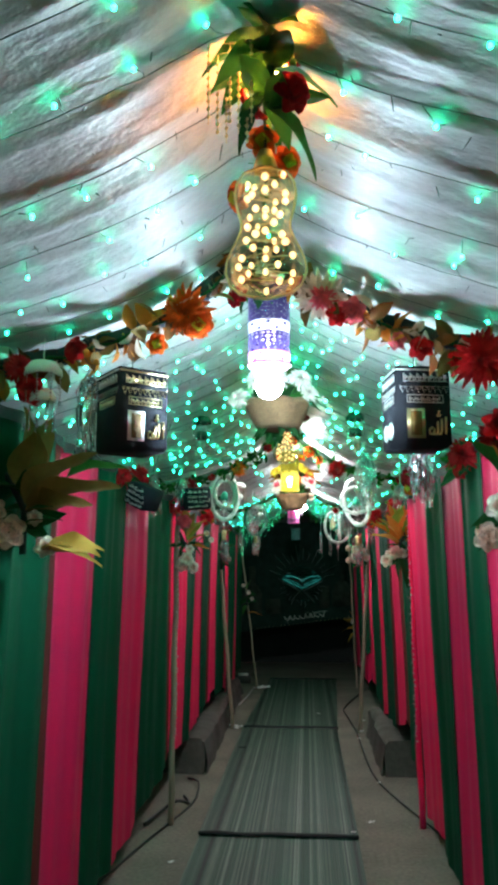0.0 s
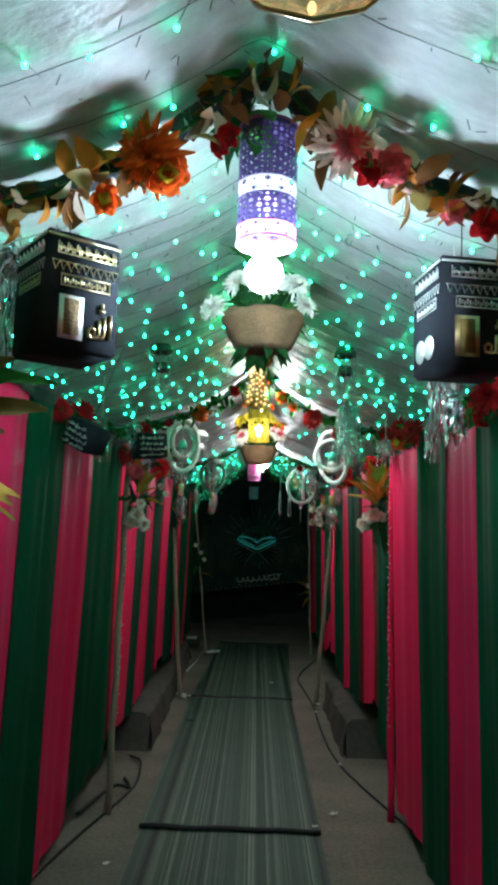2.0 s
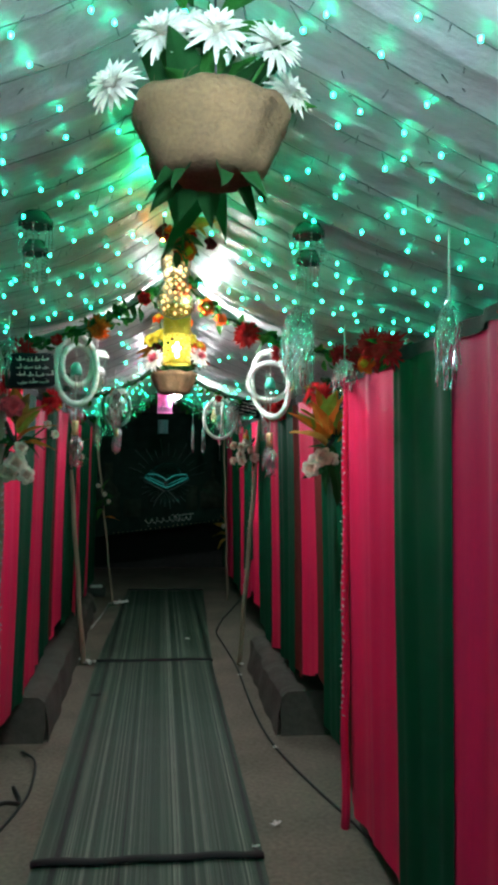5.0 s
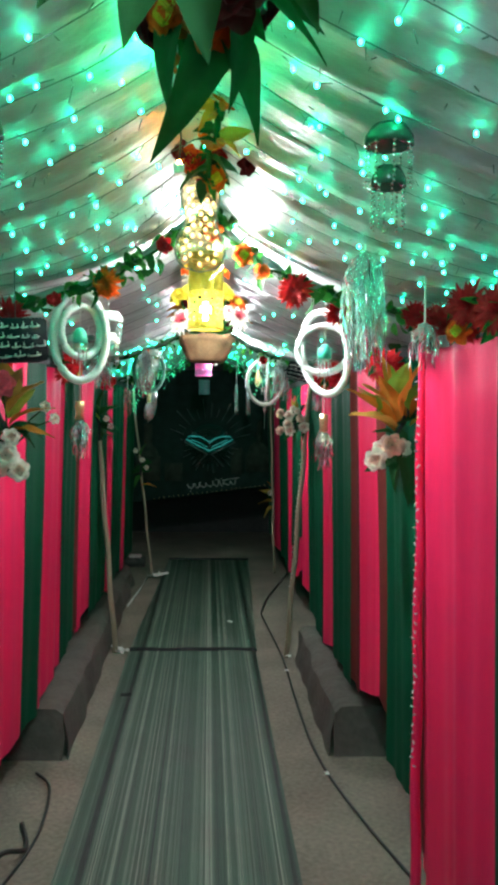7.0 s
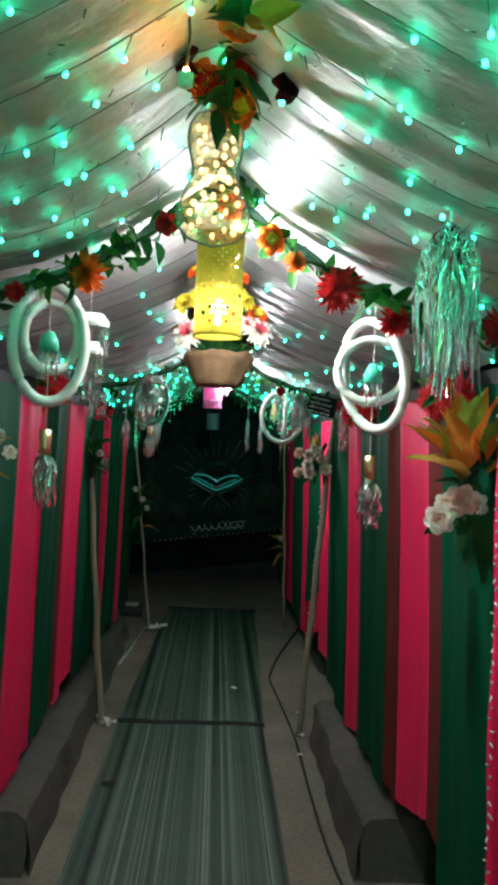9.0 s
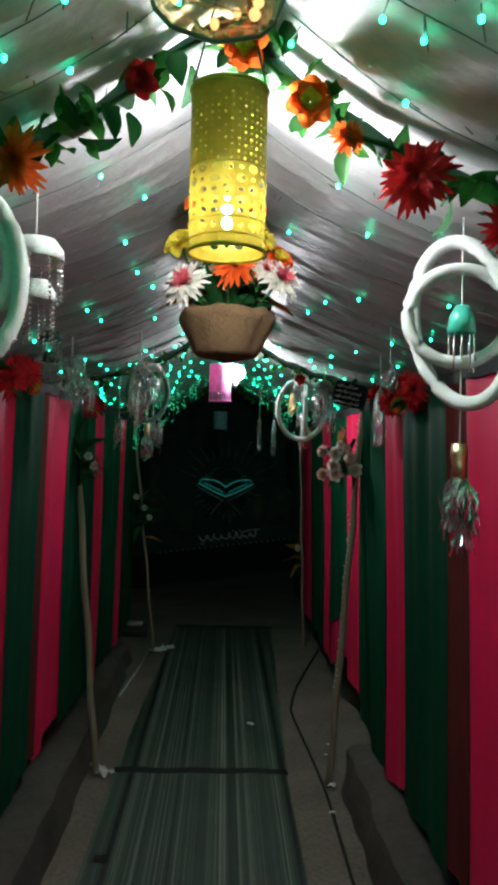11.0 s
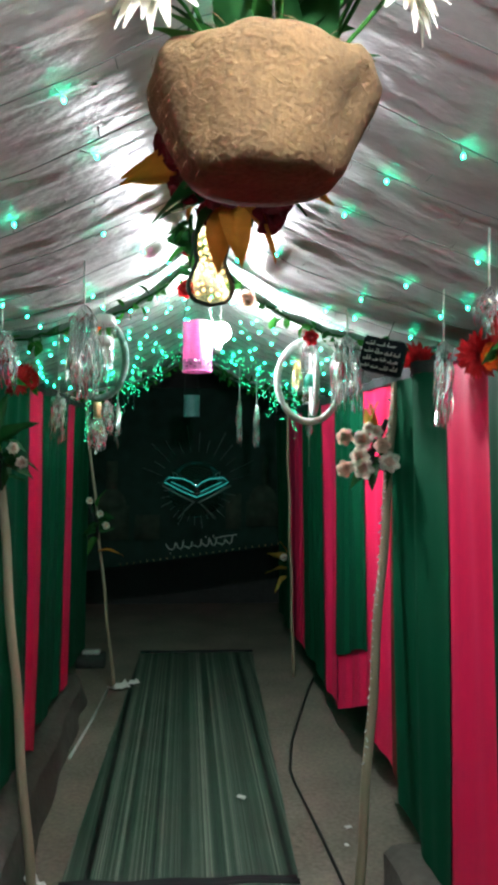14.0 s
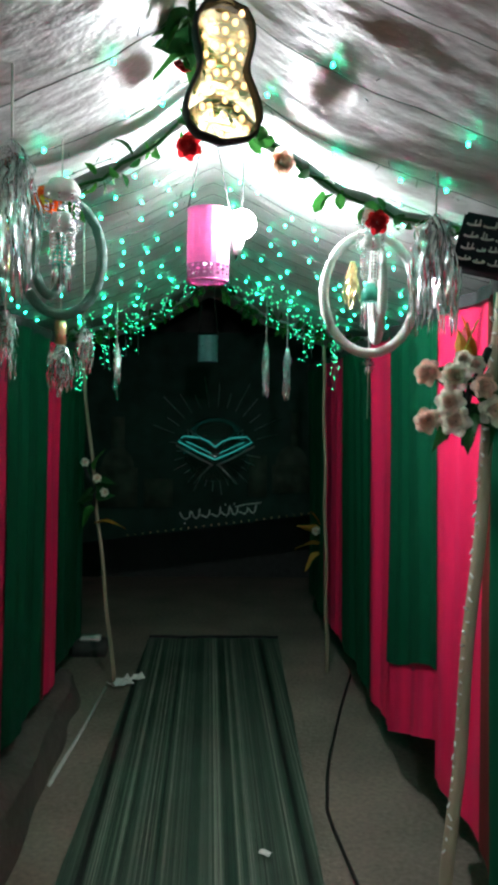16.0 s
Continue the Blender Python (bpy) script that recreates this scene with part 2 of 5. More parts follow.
SATIN = {"p": (M_PINK, "pink satin strip"), "g": (M_GREEN, "dark green satin strip"), "o": (M_OVERLAP, "brownish overlap of sheer pink and green satin")}
for sx in (-1, 1):
    cur = thing("curtain", (0, 0, 0), "long pink and green striped satin side curtain", "curtain", "side curtains")
    y0 = -2.05
    for y1, kind, hem0, hem1 in STRIPS[sx]:
        ph = rnd.random() * 9
        n = max(8, int((y1 - y0) / 0.016))
        shift = {"p": 0.004, "g": 0.0, "o": 0.002}[kind]

        def fn(i, j, y0=y0, y1=y1, hem0=hem0, hem1=hem1, ph=ph, shift=shift):
            yy = y0 - 0.012 + (y1 - y0 + 0.024) * i
            lo = hem0 + (hem1 - hem0) * i + 0.012 * math.sin(ph + yy * 9)
            hi = 1.93 + 0.012 * math.sin(yy * 5)
            z = lo + (hi - lo) * j
            edge = 0.010 * noise.noise(Vector((z * 1.6, ph, 0.3))) * (1 - z / 2.2)
            return curtain_x(sx, yy, z) + sx * shift, yy + edge, z
        mt, text = SATIN[kind]
        part("panel", Geo().add(*grid(n, 12, fn)), mt, cur, text)
        y0 = y1
    if sx > 0:
        part("lower_panel", Geo().add(*grid(36, 6, lambda i, j: (curtain_x(1, 8.18 + 0.72 * i, 0.5) + 0.012, 8.18 + 0.72 * i, 0.50 - 0.26 * i + (0.36 - 0.02 * i) * j))), M_PINK, cur, "pink satin strip under a shorter green one")
    end = STRIPS[sx][-1][0]
    part("header", Geo().add(*grid(400, 3, lambda i, j: (curtain_x(sx, -2.05 + (end + 2.05) * i, 1.93) - sx * 0.008, -2.05 + (end + 2.05) * i, 1.915 + 0.04 * j + 0.012 * noise.noise(Vector(((end + 2.05) * i * 7, j, sx)))))), M_BLACK, cur, "dark header band")

# ---- more materials ----
def two_sided(name, colour, through=0.5, rough=0.6):
    """Thin stuff that lets light through: petals, leaves, lantern paper."""
    mt = bpy.data.materials.new(name)
    mt.use_nodes = True
    nt = mt.node_tree
    out = nt.nodes["Material Output"]
    b = nt.nodes["Principled BSDF"]
    b.inputs["Roughness"].default_value = rough
    b.inputs["Specular IOR Level"].default_value = 0.15
    g = nt.nodes.new("ShaderNodeNewGeometry")
    oi = nt.nodes.new("ShaderNodeTexNoise")
    oi.inputs["Scale"].default_value = 40
    co = nt.nodes.new("ShaderNodeTexCoord")
    nt.links.new(co.outputs["Object"], oi.inputs["Vector"])
    ad = nt.nodes.new("ShaderNodeMath")
    nt.links.new(g.outputs["Random Per Island"], ad.inputs[0])
    nt.links.new(oi.outputs[0], ad.inputs[1])
    mr = nt.nodes.new("ShaderNodeMapRange")
    mr.inputs["From Min"].default_value, mr.inputs["From Max"].default_value = 0.3, 1.7
    mr.inputs["To Min"].default_value, mr.inputs["To Max"].default_value = 0.6, 1.25
    nt.links.new(ad.outputs[0], mr.inputs["Value"])
    sc = nt.nodes.new("ShaderNodeVectorMath")
    sc.operation = "SCALE"
    sc.inputs[0].default_value = colour
    nt.links.new(mr.outputs[0], sc.inputs["Scale"])
    tr = nt.nodes.new("ShaderNodeBsdfTranslucent")
    mx = nt.nodes.new("ShaderNodeMixShader")
    mx.inputs[0].default_value = through
    nt.links.new(sc.outputs[0], b.inputs["Base Color"])
    nt.links.new(sc.outputs[0], tr.inputs["Color"])
    nt.links.new(b.outputs[0], mx.inputs[1])
    nt.links.new(tr.outputs[0], mx.inputs[2])
    nt.links.new(mx.outputs[0], out.inputs["Surface"])
    return mt


def thin_glass(name, tint, gloss=0.12):
    mt = bpy.data.materials.new(name)
    mt.use_nodes = True
    nt = mt.node_tree
    nt.nodes.remove(nt.nodes["Principled BSDF"])
    t, g = nt.nodes.new("ShaderNodeBsdfTransparent"), nt.nodes.new("ShaderNodeBsdfGlossy")
    t.inputs["Color"].default_value, g.inputs["Roughness"].default_value = (*tint, 1), 0.08
    lw, mp, mx = nt.nodes.new("ShaderNodeLayerWeight"), nt.nodes.new("ShaderNodeMath"), nt.nodes.new("ShaderNodeMixShader")
    lw.inputs["Blend"].default_value = 0.35
    mp.operation = "MULTIPLY_ADD"
    mp.inputs[1].default_value, mp.inputs[2].default_value = 0.5, gloss
    nt.links.new(lw.outputs["Facing"], mp.inputs[0])
    nt.links.new(mp.outputs[0], mx.inputs[0])
    nt.links.new(t.outputs[0], mx.inputs[1])
    nt.links.new(g.outputs[0], mx.inputs[2])
    nt.links.new(mx.outputs[0], nt.nodes["Material Output"].inputs["Surface"])
    return mt


def stripes(name):
    """Woven plastic floor mat: bands across x in several greens and greys."""
    mt = material(name, (0.1, 0.15, 0.12), 0.5, 0, 300, 0.2, 0.3, 3)
    nt = mt.node_tree
    b = nt.nodes["Principled BSDF"]
    co, sep, cmb = nt.nodes.new("ShaderNodeTexCoord"), nt.nodes.new("ShaderNodeSeparateXYZ"), nt.nodes.new("ShaderNodeCombineXYZ")
    nt.links.new(co.outputs["Object"], sep.inputs[0])
    nt.links.new(sep.outputs["X"], cmb.inputs["X"])
    n = nt.nodes.new("ShaderNodeTexNoise")
    n.inputs["Scale"].default_value, n.inputs["Detail"].default_value, n.inputs["Roughness"].default_value = 15, 6, 0.66
    nt.links.new(cmb.outputs[0], n.inputs["Vector"])
    r = nt.nodes.new("ShaderNodeValToRGB")
    e = r.color_ramp.elements
    e[0].position, e[0].color = 0.10, (0.006, 0.009, 0.008, 1)
    e[1].position, e[1].color = 0.20, (0.025, 0.06, 0.04, 1)
    for p, c in ((0.34, (0.05, 0.10, 0.07, 1)), (0.42, (0.012, 0.02, 0.016, 1)), (0.47, (0.06, 0.11, 0.08, 1)), (0.56, (0.17, 0.21, 0.16, 1)), (0.62, (0.03, 0.06, 0.045, 1)), (0.70, (0.08, 0.14, 0.10, 1)), (0.78, (0.40, 0.43, 0.35, 1)), (0.86, (0.04, 0.07, 0.05, 1))):
        q = e.new(p)
        q.color = c
    st = nt.nodes.new("ShaderNodeMapRange")
    st.inputs["From Min"].default_value, st.inputs["From Max"].default_value = 0.40, 0.61
    nt.links.new(n.outputs[0], st.inputs["Value"])
    nt.links.new(st.outputs[0], r.inputs[0])
    mul = [x for x in nt.nodes if x.bl_idname == "ShaderNodeVectorMath"][0]
    nt.links.new(r.outputs[0], mul.inputs[0])
    return mt


M_LEAF = two_sided("green_leaf", (0.035, 0.16, 0.03), 0.35)
M_DARKLEAF = two_sided("dark_leaf", (0.015, 0.075, 0.02), 0.3)
M_BROWNLEAF = two_sided("brown_leaf", (0.20, 0.08, 0.03), 0.3)
M_OLIVE = two_sided("olive_brown_leaf", (0.21, 0.14, 0.045), 0.4)
M_GOLDLEAF = two_sided("golden_leaf", (0.55, 0.34, 0.07), 0.3)
M_AMBER = two_sided("amber_leaf", (0.55, 0.20, 0.03), 0.3)
M_ORANGE = two_sided("orange_petal", (0.82, 0.13, 0.02), 0.35)
M_RED = two_sided("red_petal", (0.50, 0.015, 0.02), 0.25)
M_MAROON = two_sided("maroon_petal", (0.12, 0.008, 0.012), 0.2)
M_PINKP = two_sided("pink_petal", (0.80, 0.16, 0.20), 0.5)
M_WHITE = two_sided("white_petal", (0.84, 0.80, 0.70), 0.4)
M_BLUSH = two_sided("blush_petal", (0.78, 0.58, 0.48), 0.5)
M_YELLOW = two_sided("yellow_petal", (0.75, 0.60, 0.06), 0.4)
M_TINSEL = material("silver_tinsel", (0.80, 0.84, 0.84), 0.18, 1.0, 90, 0.2, 0, 9, island=True)
M_GOLD = material("gold_foil", (0.78, 0.64, 0.34), 0.3, 1.0, 200, 0.2, 0.1, 20)
M_SILVER = material("silver_braid", (0.75, 0.74, 0.70), 0.35, 0.8, 250, 0.2, 0.3, 20)
M_BEADWHITE = material("white_beads", (0.60, 0.64, 0.61), 0.45, 0, 420, 0.25, 0.5, 10)
M_DARKDOME = material("dark_green_plastic", (0.035, 0.075, 0.055), 0.25, 0, 60, 0.2, 0, 8)
M_TEALCUP = material("teal_plastic", (0.05, 0.42, 0.30), 0.3, 0, 60, 0.15, 0, 8)
M_VELVET = material("black_velvet", (0.010, 0.011, 0.016), 0.85, 0, 300, 0.3, 0.2, 8, 0.0, 0.2)
M_COIR = material("brown_coir", (0.150, 0.086, 0.038), 0.95, 0, 150, 0.4, 0.45, 18, stretch=(1, 1, 1.3))
M_MAT = stripes("striped_mat")
M_TAPE = material("clear_tape", (0.62, 0.62, 0.58), 0.15, 0, 120, 0.2, 0.3, 12)
M_CABLE = material("black_cable", (0.015, 0.018, 0.016), 0.5, 0, 60, 0.2, 0.1, 6)
M_PAPER = material("white_scrap", (0.75, 0.74, 0.70), 0.8, 0, 60, 0.1, 0.3, 9)
M_PURPLE = two_sided("purple_lantern_plastic", (0.075, 0.05, 0.16), 0.2, 0.3)
M_LYELLOW = two_sided("yellow_lantern_plastic", (0.64, 0.52, 0.09), 0.42, 0.3)
M_LPINK = two_sided("pink_lantern_plastic", (0.75, 0.20, 0.46), 0.22, 0.3)
M_LILAC = two_sided("lilac_lantern_plastic", (0.45, 0.13, 0.36), 0.4, 0.3)
M_LWHITE = two_sided("white_lantern_plastic", (0.52, 0.44, 0.56), 0.5, 0.3)
# yellow lantern plastic again, its weaker light and green reflections mixed into the colour
M_LYELLOW_DIM = two_sided("dimmed_yellow_lantern_plastic", (0.36, 0.31, 0.045), 0.42, 0.3)
M_LPINKDARK = two_sided("dusky_pink_lantern_plastic", (0.34, 0.14, 0.26), 0.3, 0.3)
M_LDARK = two_sided("dark_lantern_plastic", (0.10, 0.20, 0.22), 0.3, 0.3)
M_GOURD = thin_glass("amber_glass", (0.96, 0.89, 0.68), 0.1)
M_WARM = glow("warm_led", (1.0, 0.62, 0.30), 2.1)
M_INBULB = glow("inner_bulb", (1.0, 0.92, 0.66), 30.0)
M_INVIOLET = glow("inner_violet_bulb", (0.85, 0.75, 1.0), 2.6)
M_BANNER = material("printed_banner", (0.011, 0.028, 0.022), 0.8, 0, 8, 0.6, 0, 1.5, 0, 0.1)
M_BANNER2 = material("banner_print_shapes", (0.030, 0.044, 0.032), 0.8, 0, 12, 0.5, 0, 3, 0, 0.1)
M_PRINT = material("pale_print", (0.50, 0.55, 0.50), 0.5, 0, 40, 0.2, 0, 5)
M_SIGN = glow("teal_sign_led", (0.05, 0.75, 0.66), 0.16, (0.05, 0.1, 0.1))
M_SIGNRAY = material("sign_rays", (0.24, 0.31, 0.29), 0.3, 0.5, 40, 0.2, 0, 5)


# ---- plant pieces ----
def petal(geo, length, width, rise, cup, az, base=0.0, z=0.0, slot=0, point=1.0, droop=0.0, rows=4, cols=2):
    """One petal or leaf that starts at radius base and climbs at rise degrees."""
    m = pose(0, 0, z, 0, 0, math.degrees(az)) @ pose(base, 0, 0, 0, -rise, 0)

    def fn(i, j):
        w = width * (math.sin(math.pi * (0.06 + 0.92 * i ** (1.2 if point < 0.9 else 0.85)))) ** point
        y = (j - 0.5) * w
        return length * i, y, cup * (2 * j - 1) ** 2 * w - droop * length * i * i + cup * 0.3 * length * i * (1 - i)
    geo.add(*grid(rows, cols, fn), slot, m)


def chrys(r, m1, m2):
    g = Geo()
    rr = random.Random(int(r * 1e4))
    for n, ln, rise, k in ((19, 1.0, 2, 0), (18, 0.92, 20, 0), (16, 0.80, 38, 0), (14, 0.66, 55, 1), (10, 0.54, 72, 1), (6, 0.45, 86, 1)):
        for q in range(n):
            petal(g, r * ln * rr.uniform(0.9, 1.08), r * 0.21, rise + rr.uniform(-9, 9), 0.3, 2 * math.pi * (q + rr.uniform(-0.3, 0.3)) / n, 0.02 * r, 0, k, 0.55, rr.uniform(0.05, 0.35), 4)
    return g.mesh("flower", [m1, m2])


def rose(r, m1, m2):
    g = Geo()
    rr = random.Random(int(r * 1e4) + 5)
    for n, ln, rise, w, k in ((6, 1.05, 12, 0.95, 0), (5, 0.88, 36, 0.95, 0), (4, 0.72, 60, 0.8, 1), (3, 0.58, 80, 0.55, 1)):
        for q in range(n):
            petal(g, r * ln, r * w, rise + rr.uniform(-6, 6), 0.35, 2 * math.pi * (q + 0.3 * rise / 20) / n + rr.uniform(-0.15, 0.15), 0.04 * r, 0, k, 0.40, 0.16, 5, 4)
    return g.mesh("flower", [m1, m2])


def leaf_mesh(length, width, mt, droop=0.3, bend=0.0):
    g = Geo()
    m = pose(0, 0, 0, 0, -25, 0)

    def fn(i, j):
        w = width * (0.03 + 0.97 * math.sin(math.pi * min(i, 1) ** 0.72) ** 0.85) * (1 - 0.12 * i)
        s = 2 * j - 1
        wave = 0.05 * width * math.sin(11 * i + 2.5 * s) * abs(s)
        return length * i * (1 - 0.5 * abs(bend) * i), s * w / 2 + bend * length * i * i, 0.20 * abs(s) * w + wave - droop * 1.4 * length * i * i
    g.add(*grid(10, 6, fn), 0, m)
    g.add(*tube([(0, 0, 0), (length * 0.3, 0, length * 0.1)], 0.0015, 5))
    return g.mesh("leaf", mt)


CHRYS_ORANGE = chrys(0.075, M_ORANGE, M_ORANGE)
CHRYS_RED = chrys(0.07, M_RED, M_RED)
CHRYS_BLUSH = chrys(0.072, M_BLUSH, M_PINKP)
CHRYS_PINKWHITE = chrys(0.062, M_WHITE, M_PINKP)
CHRYS_WHITE = chrys(0.045, M_WHITE, M_WHITE)
CHRYS_YELLOW = chrys(0.055, M_YELLOW, M_YELLOW)
ROSE_BLUSH = rose(0.038, M_BLUSH, M_BLUSH)
ROSE_WHITE = rose(0.036, M_WHITE, M_BLUSH)
ROSE_RED = rose(0.04, M_RED, M_RED)
ROSE_MAROON = rose(0.055, M_MAROON, M_MAROON)
ROSE_ORANGE = rose(0.04, M_ORANGE, M_YELLOW)
ROSE_YELLOW = rose(0.042, M_YELLOW, M_YELLOW)
ROSE_PINK = rose(0.034, M_PINKP, M_PINKP)
LEAF_BIG_OLIVE = leaf_mesh(0.22, 0.135, M_OLIVE, 0.2)
LEAF_GOLD = leaf_mesh(0.16, 0.095, M_GOLDLEAF, 0.22)
LEAF_AMBER = leaf_mesh(0.16, 0.055, M_AMBER, 0.3)
LEAF_GREEN = leaf_mesh(0.16, 0.08, M_LEAF, 0.35)
LEAF_DARK = leaf_mesh(0.17, 0.09, M_DARKLEAF, 0.35)
LEAF_LONG = leaf_mesh(0.18, 0.085, M_DARKLEAF, 0.6, 0.38)
LEAF_LONG_GREEN = leaf_mesh(0.175, 0.088, M_DARKLEAF, 0.7, -0.42)
LEAF_BROAD_AMBER = leaf_mesh(0.17, 0.085, M_AMBER, 0.3)
LEAF_BROAD_LIME = leaf_mesh(0.14, 0.085, two_sided("olive_lime_leaf", (0.22, 0.36, 0.05), 0.35), 0.3)
LEAF_PINK = leaf_mesh(0.10, 0.05, M_PINKP, 0.2)
LEAF_LIME = leaf_mesh(0.13, 0.065, two_sided("lime_leaf", (0.30, 0.42, 0.06), 0.35), 0.25)


def place(name, mesh, parent, at, aim=(0, -1, 0), spin=0, size=1.0, label=""):
    """Puts a shared mesh under parent so that its z axis points along aim."""
    q = Vector(aim).to_track_quat("Z", "Y").to_matrix().to_4x4()
    ob = part(name, mesh, None, parent, label)
    ob.matrix_basis = Matrix.Translation(at) @ q @ pose(0, 0, 0, 0, 0, spin) @ Matrix.Diagonal((size, size, size, 1))
    return ob


def reach(name, mesh, parent, at, way, roll=0, size=1.0):
    """Puts a leaf mesh so that it grows from at along way."""
    q = Vector(way).to_track_quat("X", "Z").to_matrix().to_4x4()
    ob = part(name, mesh, None, parent)
    ob.matrix_basis = Matrix.Translation(at) @ q @ pose(0, 0, 0, roll, 0, 0) @ Matrix.Diagonal((size, size, size, 1))
    return ob


# ---- floor things ----
def floor_mat(x0, x1, x2, x3, y0, y1, lift, label):
    """A mat whose near edge runs x0..x1 and far edge x2..x3."""
    ob = thing("floor_mat", ((x0 + x1) / 2, y0, 0), label, "mat", "walkway mats")
    cx = (x0 + x1) / 2

    def fn(i, j):
        a, b = x0 + (x2 - x0) * i, x1 + (x3 - x1) * i
        x, y = a + (b - a) * j, y0 + (y1 - y0) * i
        return x - cx, y - y0, lift + 0.004 + 0.003 * noise.noise(Vector((x * 4, y * 2, 0)))
    v, f = grid(60, 20, fn)
    g = Geo().add(v, f)
    g.add([(p[0], p[1], p[2] - 0.003) for p in v], [q[::-1] for q in f])
    part("weave", g, M_MAT, ob)
    for yy, a, b in ((0.0, x0, x1), (y1 - y0, x2, x3)):
        g = Geo()
        pts = [(a - cx + (b - a) * k / 16, yy + 0.008 * math.sin(k * 1.1) + (0.012 if yy else 0.0), lift + 0.009 + 0.003 * math.sin(k * 0.8)) for k in range(17)]
        v, f = tube(pts, 0.017, 8)
        g.add([(p[0], p[1], lift + 0.004 + max(0.0, p[2] - lift) * 0.6) for p in v], f)
        part("binding", g, M_BLACK, ob, "black cloth end binding")


floor_mat(-0.53, 0.38, -0.517, 0.382, 1.5, 4.61, 0.0, "green striped woven plastic mat with black bound end")
floor_mat(-0.522, 0.385, -0.519, 0.378, 4.60, 7.66, 0.006, "green striped woven plastic mat, worn along its edge")
floor_mat(-0.52, 0.388, -0.41, 0.50, 7.66, 11.06, 0.0, "long green striped woven plastic mat lying slightly askew")


def cable(points, label, r=0.007):
    ob = thing("power_cable", (0, 0, 0), label, "cable", "floor cables")
    pts = [Vector(p) for p in points]
    path = []
    for a, b, c, d in zip([pts[0]] + pts[:-2], pts[:-1], pts[1:], pts[2:] + [pts[-1]]):
        for k in range(8):
            t = k / 8
            path.append(0.5 * ((2 * b) + (c - a) * t + (2 * a - 5 * b + 4 * c - d) * t * t + (3 * b - a - 3 * c + d) * t ** 3))
    part("cord", Geo().add(*tube(path + [pts[-1]], r, 6)), M_CABLE, ob)


cable([(0.88, 4.55, 0.008), (0.80, 4.9, 0.008), (0.70, 5.3, 0.008), (0.61, 5.75, 0.008), (0.57, 6.2, 0.008), (0.56, 6.8, 0.008), (0.56, 7.4, 0.008), (0.53, 8.0, 0.008), (0.49, 8.6, 0.008), (0.505, 8.78, 0.008), (0.56, 9.1, 0.008), (0.66, 9.5, 0.008), (0.78, 9.95, 0.008), (0.87, 10.25, 0.02)],
      "black cable lying loosely along the concrete floor")
cable([(-0.98, 3.3, 0.008), (-0.90, 3.9, 0.008), (-0.80, 4.45, 0.008), (-0.71, 4.85, 0.008), (-0.64, 5.25, 0.008), (-0.66, 5.6, 0.03), (-0.76, 5.8, 0.01)],
      "black cable lying beside the curtain on the floor")
cable([(-0.86, 4.72, 0.02), (-0.80, 4.95, 0.03), (-0.72, 5.05, 0.06), (-0.66, 5.15, 0.02), (-0.72, 5.35, 0.008)], "short loop of black cable by a tent pole", 0.010)

g = Geo()
ob = thing("metal_rod", (-0.66, 8.9, 0.012), "thin pale rod lying on the floor", "rod")
part("rod", Geo().add(*tube([(0, 0, 0), (0.05, 0.6, 0), (0.09, 1.1, 0.02)], 0.009, 8)), M_TAPE, ob)


def scrap(x, y, s, z=0.0, label="crumpled white scrap of paper on the floor"):
    ob = thing("paper_scrap", (x, y, z), label, "litter", "floor litter", rz=rnd.uniform(0, 360))
    part("sheet", Geo().add(*grid(6, 6, lambda i, j: ((i - 0.5) * s, (j - 0.5) * s * 0.6, 0.012 + 0.5 * s * noise.noise(Vector((i * 2.6 + x, j * 2.6, y))) * (0.4 if s < 0.09 else 0.7) + 0.15 * s))), M_PAPER, ob, smooth=False)


for x, y, s in ((0.216, 8.35, 0.045), (0.60, 5.75, 0.035), (0.47, 4.85, 0.05), (0.36, 4.65, 0.03), (0.56, 7.2, 0.03), (-0.60, 4.15, 0.035), (0.62, 7.9, 0.03), (0.66, 8.05, 0.035)):
    scrap(x, y, s, 0.008 if abs(x) < 0.4 else 0.0)
for x, y, s in ((-0.57, 7.63, 0.11), (-0.63, 7.72, 0.08), (0.60, 7.5, 0.06), (-0.50, 10.1, 0.14), (-0.42, 10.2, 0.1)):
    scrap(x, y, s, 0.0, "torn white plastic wrapping bunched at a pole's foot")
ob = thing("white_packet", (-0.765, 10.7, 0.0), "small white packet lying on dark bricks", "packet")
part("packet", Geo().add(*box(-0.06, -0.05, 0.10, 0.07, 0.05, 0.125, 0.006)), M_PAPER, ob)
part("brick", Geo().add(*box(-0.11, -0.06, 0, 0.11, 0.06, 0.10, 0.006)), M_WALL, ob)
ob = thing("dark_patch", (-0.45, 6.78, 0.012), "small black rag lying on the mat", "rag")
part("rag", Geo().add(*grid(5, 5, lambda i, j: (0.06 * (i - 0.5), 0.05 * (j - 0.5), 0.004 + 0.008 * noise.noise(Vector((i * 3, j * 3, 1)))))), M_BLACK, ob)


